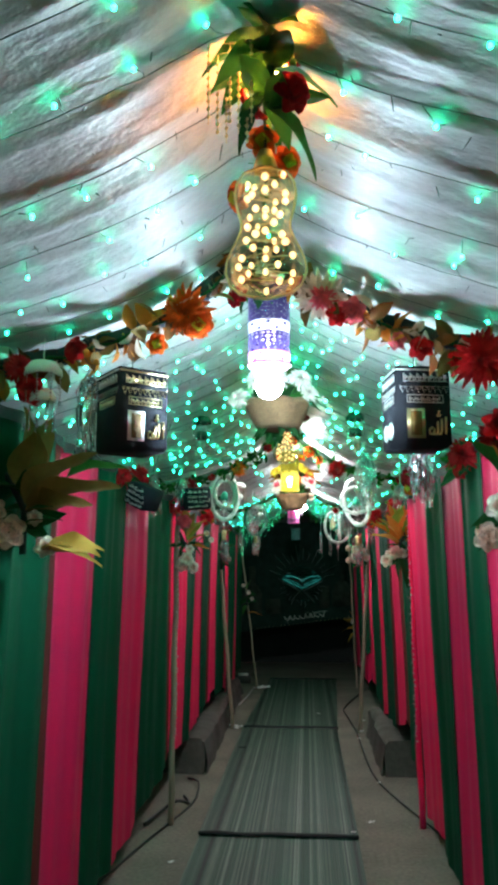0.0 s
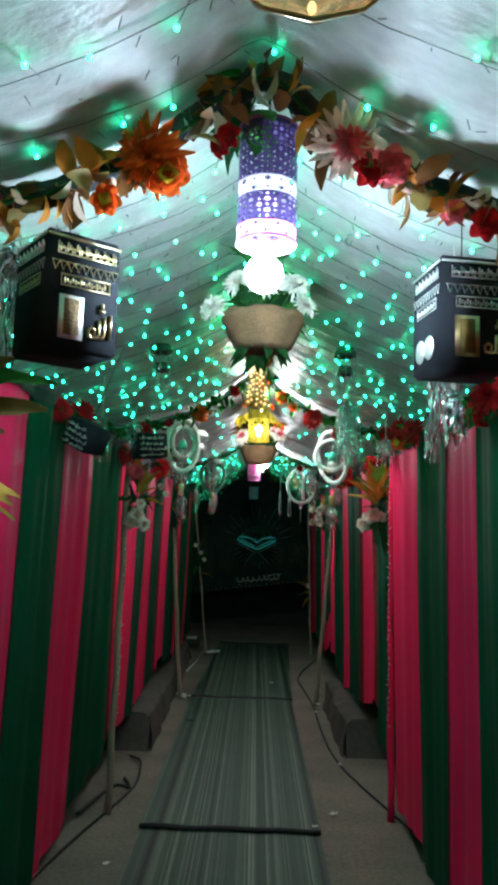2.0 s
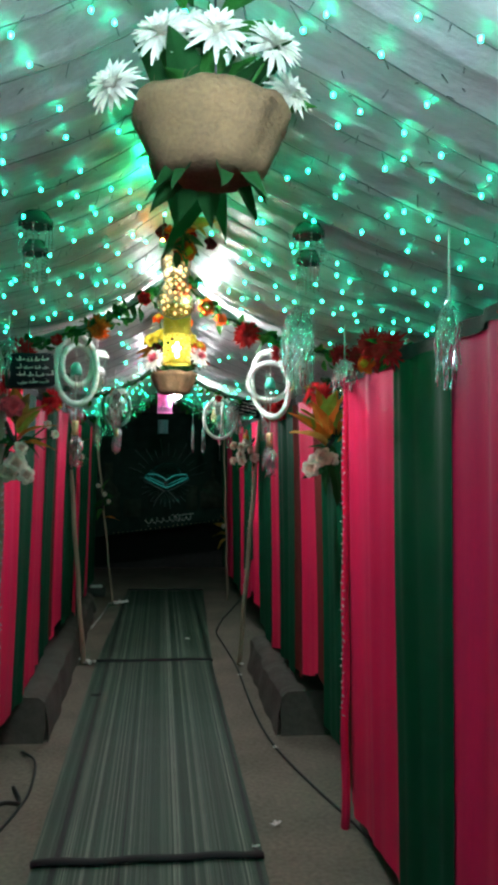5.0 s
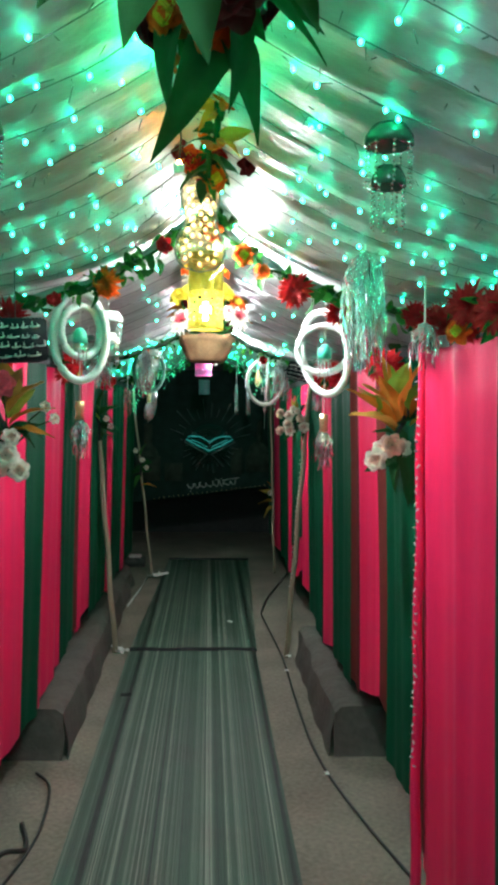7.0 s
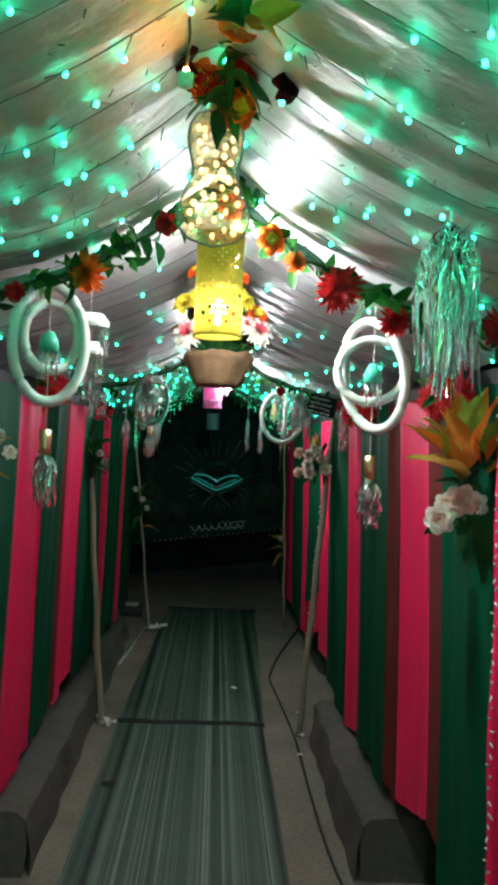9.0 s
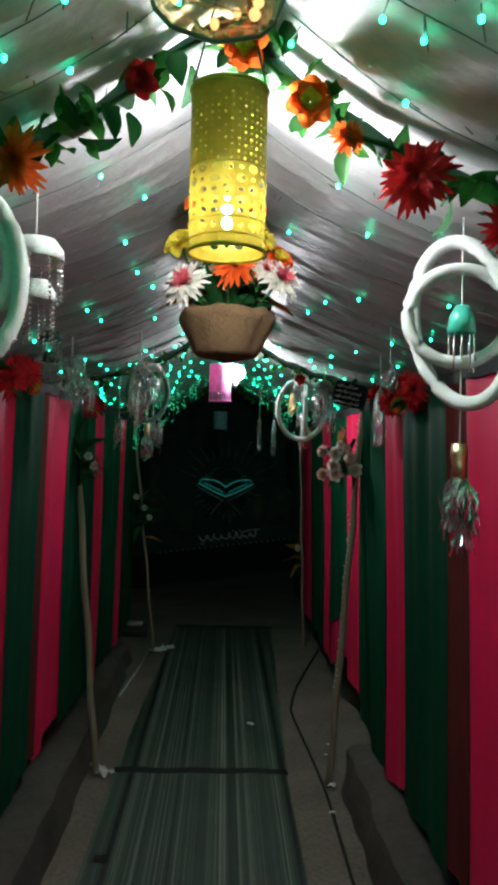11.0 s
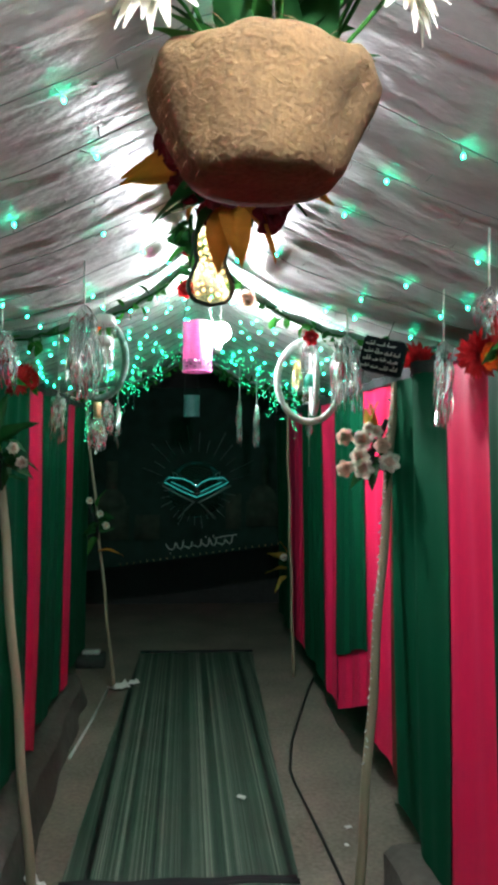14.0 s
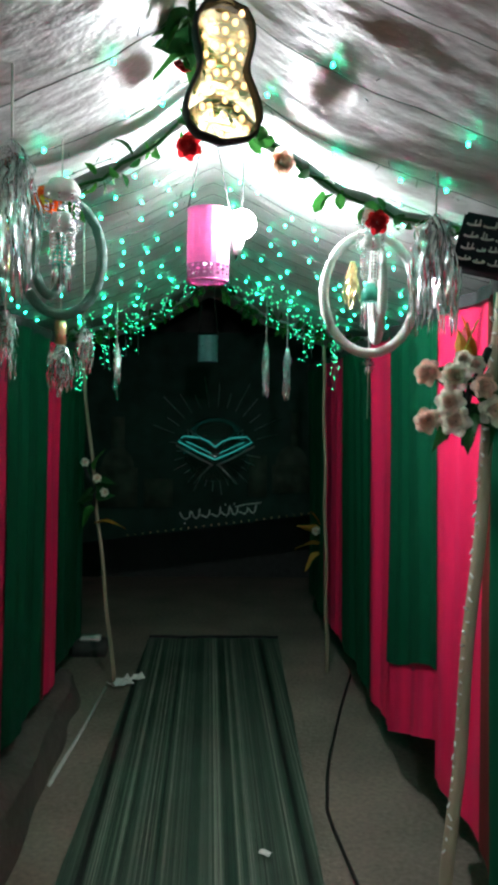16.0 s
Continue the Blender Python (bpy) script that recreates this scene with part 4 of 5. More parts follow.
def ridge_bunch(at, pieces, label, beads=0, ways=()):
    ob = thing("flower_bunch", at, label, "flowers", "ridge flower bunches")
    rr = random.Random(int(at[1] * 77))
    part("stem", Geo().add(*tube([(0, 0, 2.43 - at[2]), (0.003, 0, 0), (0, 0, -0.05)], 0.008, 6)), M_DARKLEAF, ob)
    for mesh, n, s in pieces:
        for k in range(n):
            a = rr.uniform(0, 6.28)
            z = rr.uniform(-0.06, 0.09)
            wide = rr.uniform(0.03, 0.125) if mesh is ROSE_MAROON else 0.05
            if mesh.name.startswith("leaf"):
                reach("leaf", mesh, ob, (0, 0, z), (math.cos(a), math.sin(a), rr.uniform(-1.6, 0.2) if mesh in (LEAF_LONG, LEAF_LONG_GREEN) else rr.uniform(-1.3, 0.3)), rr.uniform(-60, 60), s * rr.uniform(0.7, 1.1))
            else:
                place("flower", mesh, ob, (wide * math.cos(a), wide * math.sin(a), z - 0.02), (math.cos(a), math.sin(a) - 0.6, -0.4), 0, s)
    for mesh, z, way, s in ways:
        reach("leaf", mesh, ob, (way[0] * 0.03, -0.01, z), way, rr.uniform(-30, 30), s)
    for k in range(beads):
        x, y = -0.10 + 0.012 * k, -0.03 + 0.03 * (k % 3)
        g = Geo()
        ball = lathe([(math.sin(a), math.cos(a)) for a in [math.pi * q / 4 for q in range(5)]], 6)
        for q in range(10):
            g.add(ball[0], ball[1], 0, Matrix.Translation((x, y, 0.04 - 0.014 * q - 0.01 * (k % 2))) @ Matrix.Diagonal((0.0035, 0.0035, 0.0035, 1)))
        g.add(*tube([(x * 0.3, y * 0.3, 0.06), (x, y, 0.05), (x, y, -0.1)], 0.0008, 4))
        part("bead_string", g, M_GOLD, ob, "gold bead string")


ridge_bunch((0.06, 1.12, 2.32), [(LEAF_GREEN, 12, 0.75), (LEAF_DARK, 6, 0.7), (ROSE_RED, 3, 0.8)], "bunch of green leaves and red roses on the ridge", 7)
ridge_bunch((0.05, 1.24, 2.22), [(LEAF_GREEN, 5, 0.4), (ROSE_ORANGE, 3, 0.7)], "small orange flowers above a glass lamp")
ridge_bunch((-0.03, 1.98, 2.30), [(LEAF_GREEN, 9, 0.55), (LEAF_DARK, 5, 0.5), (ROSE_RED, 3, 0.6)], "green leaves and red blooms where arch meets ridge")
ridge_bunch((0.02, 4.24, 2.37), [(LEAF_DARK, 14, 0.5), (LEAF_GREEN, 4, 0.45), (ROSE_MAROON, 4, 0.6)], "dark leaves and maroon blooms above a fairy lamp")
ridge_bunch((0.01, 4.31, 2.36), [(ROSE_ORANGE, 4, 0.9), (ROSE_RED, 2, 0.8)], "orange and red blooms on top of a fairy lamp")
ridge_bunch((0.04, 3.98, 2.38), [(LEAF_BROAD_AMBER, 5, 0.45), (ROSE_ORANGE, 2, 0.8), (LEAF_DARK, 3, 0.4)], "amber leaves and orange blooms along the ridge")
ridge_bunch((0.06, 4.78, 2.33), [(LEAF_GREEN, 7, 0.5), (ROSE_ORANGE, 2, 0.8)], "ivy and orange flowers on the arch top")
ridge_bunch((-0.05, 7.2, 2.33), [(LEAF_GREEN, 9, 0.5), (LEAF_DARK, 5, 0.5), (ROSE_RED, 2, 0.6)], "green leaves and small red flowers on the ridge")
ridge_bunch((0.02, 3.2, 2.245), [(LEAF_DARK, 9, 0.6), (LEAF_GREEN, 5, 0.5), (ROSE_MAROON, 8, 0.8), (ROSE_ORANGE, 4, 0.8), (ROSE_RED, 2, 0.7)], "hanging bunch of broad green leaves with orange blooms", 0,
            [(LEAF_LONG, -0.03, (-0.62, -0.3, -0.8), 0.67), (LEAF_LONG_GREEN, -0.05, (0.10, -0.35, -1), 0.80), (LEAF_LONG, -0.04, (0.32, -0.45, -0.9), 0.74), (LEAF_LONG_GREEN, -0.03, (0.62, -0.4, -0.8), 0.66), (LEAF_LONG, 0.0, (0.95, -0.3, -0.45), 0.70), (LEAF_LONG, 0.0, (-0.95, -0.2, -0.1), 0.59),
             (LEAF_LONG, 0.02, (0.9, 0.1, 0.05), 0.66), (LEAF_LONG, 0.03, (-0.9, 0.1, 0.25), 0.61), (LEAF_LONG, -0.02, (0.6, 0.4, -0.6), 0.48), (LEAF_LONG_GREEN, 0.0, (-0.4, 0.5, -0.7), 0.45), (LEAF_LONG, -0.04, (0.0, 0.5, -1), 0.48), (LEAF_LONG, 0.05, (-0.6, -0.5, 0.1), 0.57), (LEAF_LONG_GREEN, 0.05, (0.6, -0.6, 0.1), 0.57)])
ridge_bunch((0.03, 6.4, 2.24), [(ROSE_MAROON, 24, 0.9), (LEAF_AMBER, 6, 0.9), (LEAF_DARK, 8, 0.8), (ROSE_RED, 4, 0.8)], "hanging bunch of maroon flowers and amber leaves", 0,
            [(LEAF_BROAD_AMBER, 0.01, (-0.95, -0.2, -0.25), 1.15), (LEAF_BROAD_AMBER, 0.03, (-0.8, 0.2, -0.1), 1.2), (LEAF_BROAD_AMBER, 0.0, (0.9, -0.1, -0.3), 1.15), (LEAF_BROAD_AMBER, 0.03, (0.85, 0.3, 0.1), 1.2), (LEAF_BROAD_AMBER, -0.06, (0.15, -0.3, -1), 0.85), (LEAF_BROAD_AMBER, -0.05, (0.55, -0.2, -1), 0.9), (LEAF_DARK, -0.05, (-0.45, -0.1, -1), 0.9), (LEAF_DARK, -0.02, (-0.7, -0.3, -0.5), 1.0), (LEAF_DARK, 0.0, (0.6, -0.3, -0.4), 1.0), (LEAF_GREEN, 0.02, (0.75, -0.4, 0.0), 1.0), (LEAF_BROAD_AMBER, -0.06, (-0.1, 0.1, -1), 0.8), (LEAF_BROAD_AMBER, 0.02, (0.2, 0.6, -0.4), 1.0), (LEAF_BROAD_AMBER, 0.02, (-0.3, 0.6, -0.3), 1.0)])


# ---- black shrine models ----
def strokes(geo, lines, x0, z0, w, h, y, r):
    for ln in lines:
        geo.add(*tube([(x0 + p * w, y, z0 + q * h) for p, q in ln], r, 5))


def shrine_model(at, s, h, rz, label, lit, tilt=0.0):
    """A black cube model with gold bands, a door and gold lettering on its faces."""
    ob = thing("shrine_model", at, label, "model", "hanging shrine models", rz=rz, ry=tilt)
    a = s / 2
    part("body", Geo().add(*box(-a, -a, 0, a, a, h, 0.006)), M_VELVET, ob)
    part("hanger", Geo().add(*tube([(0, 0, h), (0, 0, max(arch_z(at[0]), roof_z(at[0], at[1])) - at[2] + 0.015)], 0.0015, 4)), M_CABLE, ob)
    for face, rot in (("front", 0), ("side", -90)):
        m = pose(0, 0, 0, 0, 0, rot)
        y = -a - 0.0015
        g = Geo()
        g.add(*box(-a * 0.98, y - 0.001, h * 0.935, a * 0.98, y + 0.001, h * 0.955))
        for q in range(26):                                   # upper band of lettering-like bars
            x = -a * 0.72 + 1.6 * a * q / 26
            g.add(*box(x, y - 0.0012, h * (0.80 + 0.02 * (q % 3)), x + a * 0.03, y + 0.001, h * (0.90 - 0.018 * (q % 4))))
        for zz in (0.80, 0.845):
            g.add(*box(-a * 0.72, y - 0.001, h * zz, a * 0.88, y + 0.001, h * (zz + 0.009)))
        for q in range(9):                                    # row of triangles
            x = -a * 0.85 + 1.8 * a * q / 9
            strokes(g, [((0, 1), (0.5, 0), (1, 1), (0, 1))], x, h * 0.66, a * 0.18, h * 0.075, y, 0.0011)
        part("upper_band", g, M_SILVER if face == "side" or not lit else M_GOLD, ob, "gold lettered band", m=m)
        g = Geo()
        for z0, z1 in ((0.535, 0.545), (0.625, 0.635)):
            g.add(*box(-a * 0.6, y - 0.001, h * z0, a * 0.72, y + 0.001, h * z1))
        for x in (-0.6, 0.70):
            g.add(*box(a * x, y - 0.0008, h * 0.545, a * (x + 0.02), y + 0.0008, h * 0.625))
        for q in range(16):
            x = -a * 0.52 + 1.15 * a * q / 16
            g.add(*box(x, y - 0.0012, h * (0.555 + 0.012 * (q % 2)), x + a * 0.035, y + 0.001, h * (0.61 - 0.012 * (q % 3))))
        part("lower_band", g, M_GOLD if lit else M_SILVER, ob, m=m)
        if face == "front":
            g = Geo()
            g.add(*box(-a * 0.62, y - 0.002, h * 0.10, a * 0.02, y + 0.001, h * 0.46))
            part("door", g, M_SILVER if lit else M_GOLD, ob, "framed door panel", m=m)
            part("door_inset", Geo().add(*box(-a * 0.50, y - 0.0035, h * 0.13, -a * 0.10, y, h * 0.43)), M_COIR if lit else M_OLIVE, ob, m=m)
            g = Geo()
            strokes(g, [((0.95, 0.95), (0.93, 0.10)), ((0.72, 0.85), (0.72, 0.25), (0.66, 0.10), (0.52, 0.08)), ((0.52, 0.72), (0.52, 0.2), (0.44, 0.08), (0.28, 0.06)),
                        ((0.28, 0.06), (0.34, 0.32), (0.22, 0.42), (0.08, 0.30), (0.10, 0.08), (0.28, 0.06)), ((0.68, 1.08), (0.63, 0.98), (0.58, 1.08), (0.53, 0.98), (0.50, 1.1)), ((0.60, 1.14), (0.60, 1.3))],
                    a * 0.12, h * 0.13, a * 0.70, h * 0.24, y, 0.0031)
            part("lettering", g, M_GOLD, ob, "gold calligraphy of one word", m=m)
        elif not lit:
            g = Geo()
            for x in (-0.35, 0.25):
                d = lathe([(0.0, 0.002), (0.15 * s, 0.002), (0.16 * s, 0.0)], 20)
                g.add(d[0], d[1], 0, pose(x * a, y, h * 0.22, 90, 0, 0))
            part("roundel_pair", g, M_SILVER, ob, m=m)


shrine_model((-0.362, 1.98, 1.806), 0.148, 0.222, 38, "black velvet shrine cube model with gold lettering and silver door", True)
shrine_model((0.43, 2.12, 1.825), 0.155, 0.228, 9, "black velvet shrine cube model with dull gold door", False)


def text_box(at, s, rz, tilt, label):
    ob = thing("lettered_box", at, label, "box", "lettered boxes", rz=rz, ry=tilt)
    a = s / 2
    part("body", Geo().add(*box(-a, -a * 0.9, -a * 0.8, a, a * 0.9, a * 0.8, 0.006)), M_VELVET, ob)
    g = Geo()
    rr = random.Random(int(at[1] * 31))
    for row in range(4):
        x = -a * 0.85
        while x < a * 0.6:
            w = rr.uniform(0.25, 0.5) * a
            z = a * (0.42 - 0.36 * row) + rr.uniform(-0.03, 0.03) * a
            y = -a * 0.9 - 0.001
            g.add(*tube([(x, y, z + 0.03 * a), (x + w * 0.3, y, z), (x + w * 0.7, y, z + 0.02 * a), (min(x + w, a * 0.9), y, z + 0.06 * a)], 0.0024, 5))
            for q in range(2):
                u = x + w * rr.uniform(0.1, 0.9)
                g.add(*box(u, y - 0.001, z, u + 0.0028, y + 0.001, z + a * rr.uniform(0.1, 0.22)))
            x += w + 0.07 * a
    part("lettering", g, M_SILVER, ob, "silver lettering bars")
    part("hanger", Geo().add(*tube([(0, 0, a * 0.7), (0.01, 0, roof_z(at[0] + 0.01, at[1]) - at[2] + 0.02)], 0.0015, 4)), M_CABLE, ob)


text_box((-0.615, 3.36, 1.82), 0.125, -30, 24, "tilted small black box with silver lettering")
text_box((0.64, 7.42, 1.985), 0.145, -20, 14, "small black box printed with silver lettering")
text_box((-0.56, 4.6, 1.92), 0.16, 25, -4, "small black box with silver lettering by the arch")


# ---- ring ornaments, chimes and tinsel ----
def strands(geo, n, length, spread, rr, width=0.0017, top=0.0):
    for k in range(n):
        a, q = rr.uniform(0, 6.28), spread * math.sqrt(rr.random())
        ln = length * rr.uniform(0.45, 1.0)
        x, y = q * math.cos(a), q * math.sin(a)
        tw = rr.uniform(0, 6.28)
        v = []
        for i in range(7):
            t = i / 6
            e = min(1, t * 2.2)
            px, py = x * e + 0.006 * math.sin(7 * t + k), y * e + 0.006 * math.cos(6 * t + k)
            w = width * math.cos(tw + 3 * t), width * math.sin(tw + 3 * t)
            v += [(px - w[0], py - w[1], top - ln * t), (px + w[0], py + w[1], top - ln * t)]
        geo.add(v, [(2 * i, 2 * i + 1, 2 * i + 3, 2 * i + 2) for i in range(6)])


def tinsel(at, length, spread, n, top, label="shiny silver tinsel tassel hanging from the roof"):
    ob = thing("tinsel_tassel", at, label, "tinsel", "tinsel tassels")
    rr = random.Random(int(at[0] * 900 + at[1] * 77 + length * 1000))
    g = Geo()
    strands(g, n, length, spread, rr)
    tagged(part("fringe", g, M_TINSEL, ob, smooth=False), kind="stuff")
    g = Geo()
    strands(g, n // 3, length * 0.35, spread * 0.8, rr, 0.003)
    tagged(part("ruff", g, M_TINSEL, ob, smooth=False), kind="stuff")
    part("tie", Geo().add(*tube([(0, 0, top - at[2]), (0, 0, -0.01)], 0.0025, 5)), M_TAPE, ob)


for x, y, z, ln, sp, n in ((-0.50, 2.05, 2.06, 0.26, 0.035, 90), (0.46, 2.30, 1.83, 0.14, 0.03, 60), (0.52, 2.65, 1.99, 0.20, 0.05, 80), (0.64, 3.3, 1.97, 0.22, 0.03, 70), (-0.66, 3.85, 1.96, 0.20, 0.03, 50),
                           (0.455, 4.33, 2.16, 0.34, 0.062, 190), (-0.63, 4.55, 2.04, 0.2, 0.05, 60), (0.66, 4.45, 1.98, 0.14, 0.05, 50), (-0.62, 6.8, 2.07, 0.20, 0.05, 80), (-0.37, 7.1, 2.09, 0.30, 0.05, 130), (0.51, 7.42, 2.06, 0.28, 0.06, 140),
                           (0.685, 6.9, 1.97, 0.26, 0.03, 80), (-0.66, 7.3, 2.04, 0.2, 0.05, 60), (0.30, 9.9, 1.98, 0.30, 0.02, 40), (0.42, 9.95, 1.96, 0.3, 0.02, 40), (-0.50, 9.8, 1.95, 0.3, 0.02, 40), (0.62, 6.4, 2.02, 0.12, 0.03, 40), (-0.40, 8.1, 1.86, 0.16, 0.03, 50), (-0.55, 7.75, 1.86, 0.2, 0.03, 50)):
    tinsel((x, y, z), ln, sp, n, roof_z(x, y))


def ring_ornament(at, rx, rz_, turn, inner, label, ring_mat, gold=False, roll=0):
    """Two beaded hoops inside one another with a bell cup, a band and a tassel; at: the outer hoop's middle."""
    ob = thing("ring_ornament", at, label, "hanging ornament", "ring ornaments", rz=turn)
    pts = [(rx * math.cos(a), 0, rz_ * math.sin(a)) for a in [2 * math.pi * k / 48 for k in range(48)]]
    part("outer_ring", Geo().add(*tube(pts, 0.0135, 12, True)), ring_mat, ob, m=pose(0, 0, 0, 0, roll, 0))
    q = inner
    pts = [(q[1] * math.cos(a), 0, q[2] * math.sin(a)) for a in [2 * math.pi * k / 40 for k in range(40)]]
    part("inner_ring", Geo().add(*tube(pts, 0.0125, 12, True)), ring_mat, ob, m=pose(q[3], 0, q[4], 0, q[5], q[0]))
    part("thread", Geo().add(*tube([(0, 0, arch_z(at[0]) - at[2]), (0, 0, rz_), (0, 0, -rz_ - 0.18)], 0.0012, 4)), M_PAPER, ob)
    part("bell", Geo().add(*lathe([(0.0, 0.03), (0.012, 0.03), (0.022, 0.012), (0.026, -0.02), (0.022, -0.02), (0.0, 0.015)], 16)), M_TEALCUP, ob, "teal bell cup")
    rr = random.Random(int(at[1] * 13))
    g = Geo()
    for k in range(10):
        a = k * 0.628
        g.add(*tube([(0.022 * math.cos(a), 0.022 * math.sin(a), -0.015), (0.024 * math.cos(a), 0.024 * math.sin(a), -0.07 - 0.02 * (k % 2))], 0.0018, 5))
    part("bead_fringe", g, M_TINSEL, ob)
    if gold:
        g = Geo()
        strands(g, 40, 0.13, 0.022, rr, 0.0018, 0.06)
        part("gold_fringe", g, M_GOLD, ob, m=pose(-0.045, 0.02, 0.03), smooth=False)
        g = Geo()
        strands(g, 30, 0.05, 0.014, rr, 0.002, -rz_ - 0.01)
        tagged(part("tassel", g, M_TINSEL, ob, smooth=False), kind="stuff")
        return
    z = -rz_ - (0.015 if ring_mat is not M_BEADWHITE else 0.07)
    part("band", Geo().add(*lathe([(0.0, z), (0.014, z), (0.016, z - 0.02), (0.013, z - 0.04), (0.016, z - 0.06), (0.0, z - 0.062)], 14)), M_GOLD, ob, "gold and green band")
    g = Geo()
    strands(g, 90, 0.15, 0.030, rr, 0.0024, z - 0.05)
    tagged(part("tassel", g, M_TINSEL, ob, smooth=False), kind="stuff")


ring_ornament((-0.404, 4.82, 1.955), 0.088, 0.145, 18, (10, 0.068, 0.084, 0.004, 0.018, 0), "two white beaded hoops with bell and tassel", M_BEADWHITE)
ring_ornament((0.44, 4.95, 1.925), 0.088, 0.148, -32, (30, 0.094, 0.084, -0.004, 0.012, -14), "two interlocked white beaded hoops with tassel", M_BEADWHITE, roll=-10)
ring_ornament((0.428, 7.75, 1.925), 0.128, 0.160, 4, (82, 0.10, 0.125, 0.02, 0.0, 0), "large white beaded hoop with gold fringe inside", M_BEADWHITE, True)
M_TEALRING = material("dim_teal_beads", (0.08, 0.18, 0.145), 0.6, 0, 240, 0.25, 0.8, 10)
ring_ornament((-0.395, 7.7, 1.995), 0.105, 0.150, 8, (60, 0.07, 0.10, -0.03, 0.0, 0), "pair of dull teal hoops with a silver tassel", M_TEALRING)


def wind_chime(at, label, s=1.0, shell=M_BEADWHITE):
    ob = thing("wind_chime", at, label, "wind chime", "wind chimes")
    for nm, z, r in (("upper_dome", 0.0, 0.05), ("lower_dome", -0.075, 0.036)):
        part(nm, Geo().add(*lathe([(0.0, z + 0.022), (r * 0.7 * s, z + 0.02), (r * s, z), (r * 1.02 * s, z - 0.016), (r * 0.9 * s, z - 0.016), (0, z + 0.004)], 22)), shell, ob, "white beaded dome" if shell is M_BEADWHITE else "dark translucent dome")
        for k in range(8):
            a = k * math.pi / 4
            g = Geo()
            ball = lathe([(math.sin(q), math.cos(q)) for q in (0, 1.05, 2.09, 3.14)], 5)
            for j in range(9):
                g.add(ball[0], ball[1], 0, Matrix.Translation((r * 0.95 * s * math.cos(a), r * 0.95 * s * math.sin(a), z - 0.018 - 0.009 * j)) @ Matrix.Diagonal((0.0035, 0.0035, 0.0035, 1)))
            tagged(part("bead_strand", g, M_TINSEL, ob), kind="stuff")
    part("cord", Geo().add(*tube([(0, 0, 0.02), (0, 0, roof_z(at[0], at[1]) - at[2])], 0.0015, 4)), M_PAPER, ob)


wind_chime((-0.595, 1.92, 2.03), "two-tier white beaded chime with hanging strands")
wind_chime((0.355, 3.62, 2.22), "two-tier dark green chime hung under the cloth", 0.9, M_DARKDOME)
wind_chime((-0.385, 3.6, 2.21), "two-tier dark green chime with gold strands", 0.9, M_DARKDOME)
wind_chime((-0.33, 4.98, 2.04), "two-tier white beaded chime beside a hoop")
wind_chime((-0.345, 7.45, 2.10), "small white beaded chime with silver strands", 0.8)
wind_chime((-0.62, 6.4, 2.09), "small dark green chime hung near the eave", 0.8, M_DARKDOME)
wind_chime((0.40, 7.62, 2.11), "pale beaded dome above a hoop", 0.7)


# ---- pole bouquets ----
def bouquet(at, blooms, leaves, label):
    """blooms: (dx, dy, dz, mesh, size); leaves: (mesh, dx, dy, dz, way, size)."""
    ob = thing("bouquet", at, label, "bouquet", "pole bouquets")
    rr = random.Random(int(at[1] * 19 + at[0] * 7))
    part("stem", Geo().add(*tube([(math.copysign(0.75 if at[1] < 3 or at[1] > 10.5 else abs(at[0]) + 0.06, at[0]) - at[0], 0.02, 0.12), (math.copysign(0.03, at[0]), 0, 0.06), (0, 0, 0), (0, 0, -0.12)], 0.010, 6)), M_BLACK, ob)
    for dx, dy, dz, mesh, s in blooms:
        place("flower", mesh, ob, (dx, dy, dz), (-0.4 * math.copysign(1, at[0]) + dx, -1, 0.15 + dz), rr.uniform(0, 360), s)
        part("twig", Geo().add(*tube([(0, 0, -0.05), (dx * 0.5, dy * 0.5 + 0.02, dz * 0.5), (dx, dy + 0.01, dz)], 0.003, 4)), M_DARKLEAF, ob)
    for mesh, dx, dy, dz, way, s in leaves:
        reach("leaf", mesh, ob, (dx, dy, dz), way, rr.uniform(-35, 35), s)
    for k in range(10):
        a = k * 2.4
        reach("leaf", LEAF_DARK, ob, (0, 0.01, rr.uniform(-0.08, 0.06)), (math.cos(a), 0.3 * math.sin(a), rr.uniform(-1, 0.4)), rr.uniform(-90, 90), rr.uniform(0.4, 0.7))


bouquet((-0.675, 2.04, 1.655), [(-0.03, -0.03, -0.06, ROSE_BLUSH, 1.2), (-0.08, -0.02, 0.0, ROSE_BLUSH, 0.9), (0.07, -0.02, -0.10, ROSE_WHITE, 0.8), (0.03, 0.0, -0.02, ROSE_WHITE, 0.6)],
        [(LEAF_GOLD, 0.07, -0.03, -0.10, (1, -0.25, -0.3), 1.1), (LEAF_GOLD, 0.08, -0.02, -0.11, (1, -0.2, -0.45), 1.0), (LEAF_GOLD, 0.08, 0.0, -0.10, (1, 0.1, -0.2), 0.9), (LEAF_BIG_OLIVE, 0, 0, 0.02, (1, -0.1, 0.45), 1.1), (LEAF_BIG_OLIVE, 0, 0, 0.0, (1, 0.2, 0.1), 1.2), (LEAF_BIG_OLIVE, 0, 0, 0.05, (0.5, -0.1, 1), 1.0), (LEAF_BIG_OLIVE, -0.02, 0, 0.05, (-0.1, -0.1, 1), 1.1), (LEAF_BIG_OLIVE, 0, 0.02, 0.0, (1, -0.3, -0.1), 0.9), (LEAF_GREEN, 0.1, 0.05, 0.1, (1, 0.3, 0.2), 1.0)],
        "bouquet of large olive leaves, orchids and golden leaves")
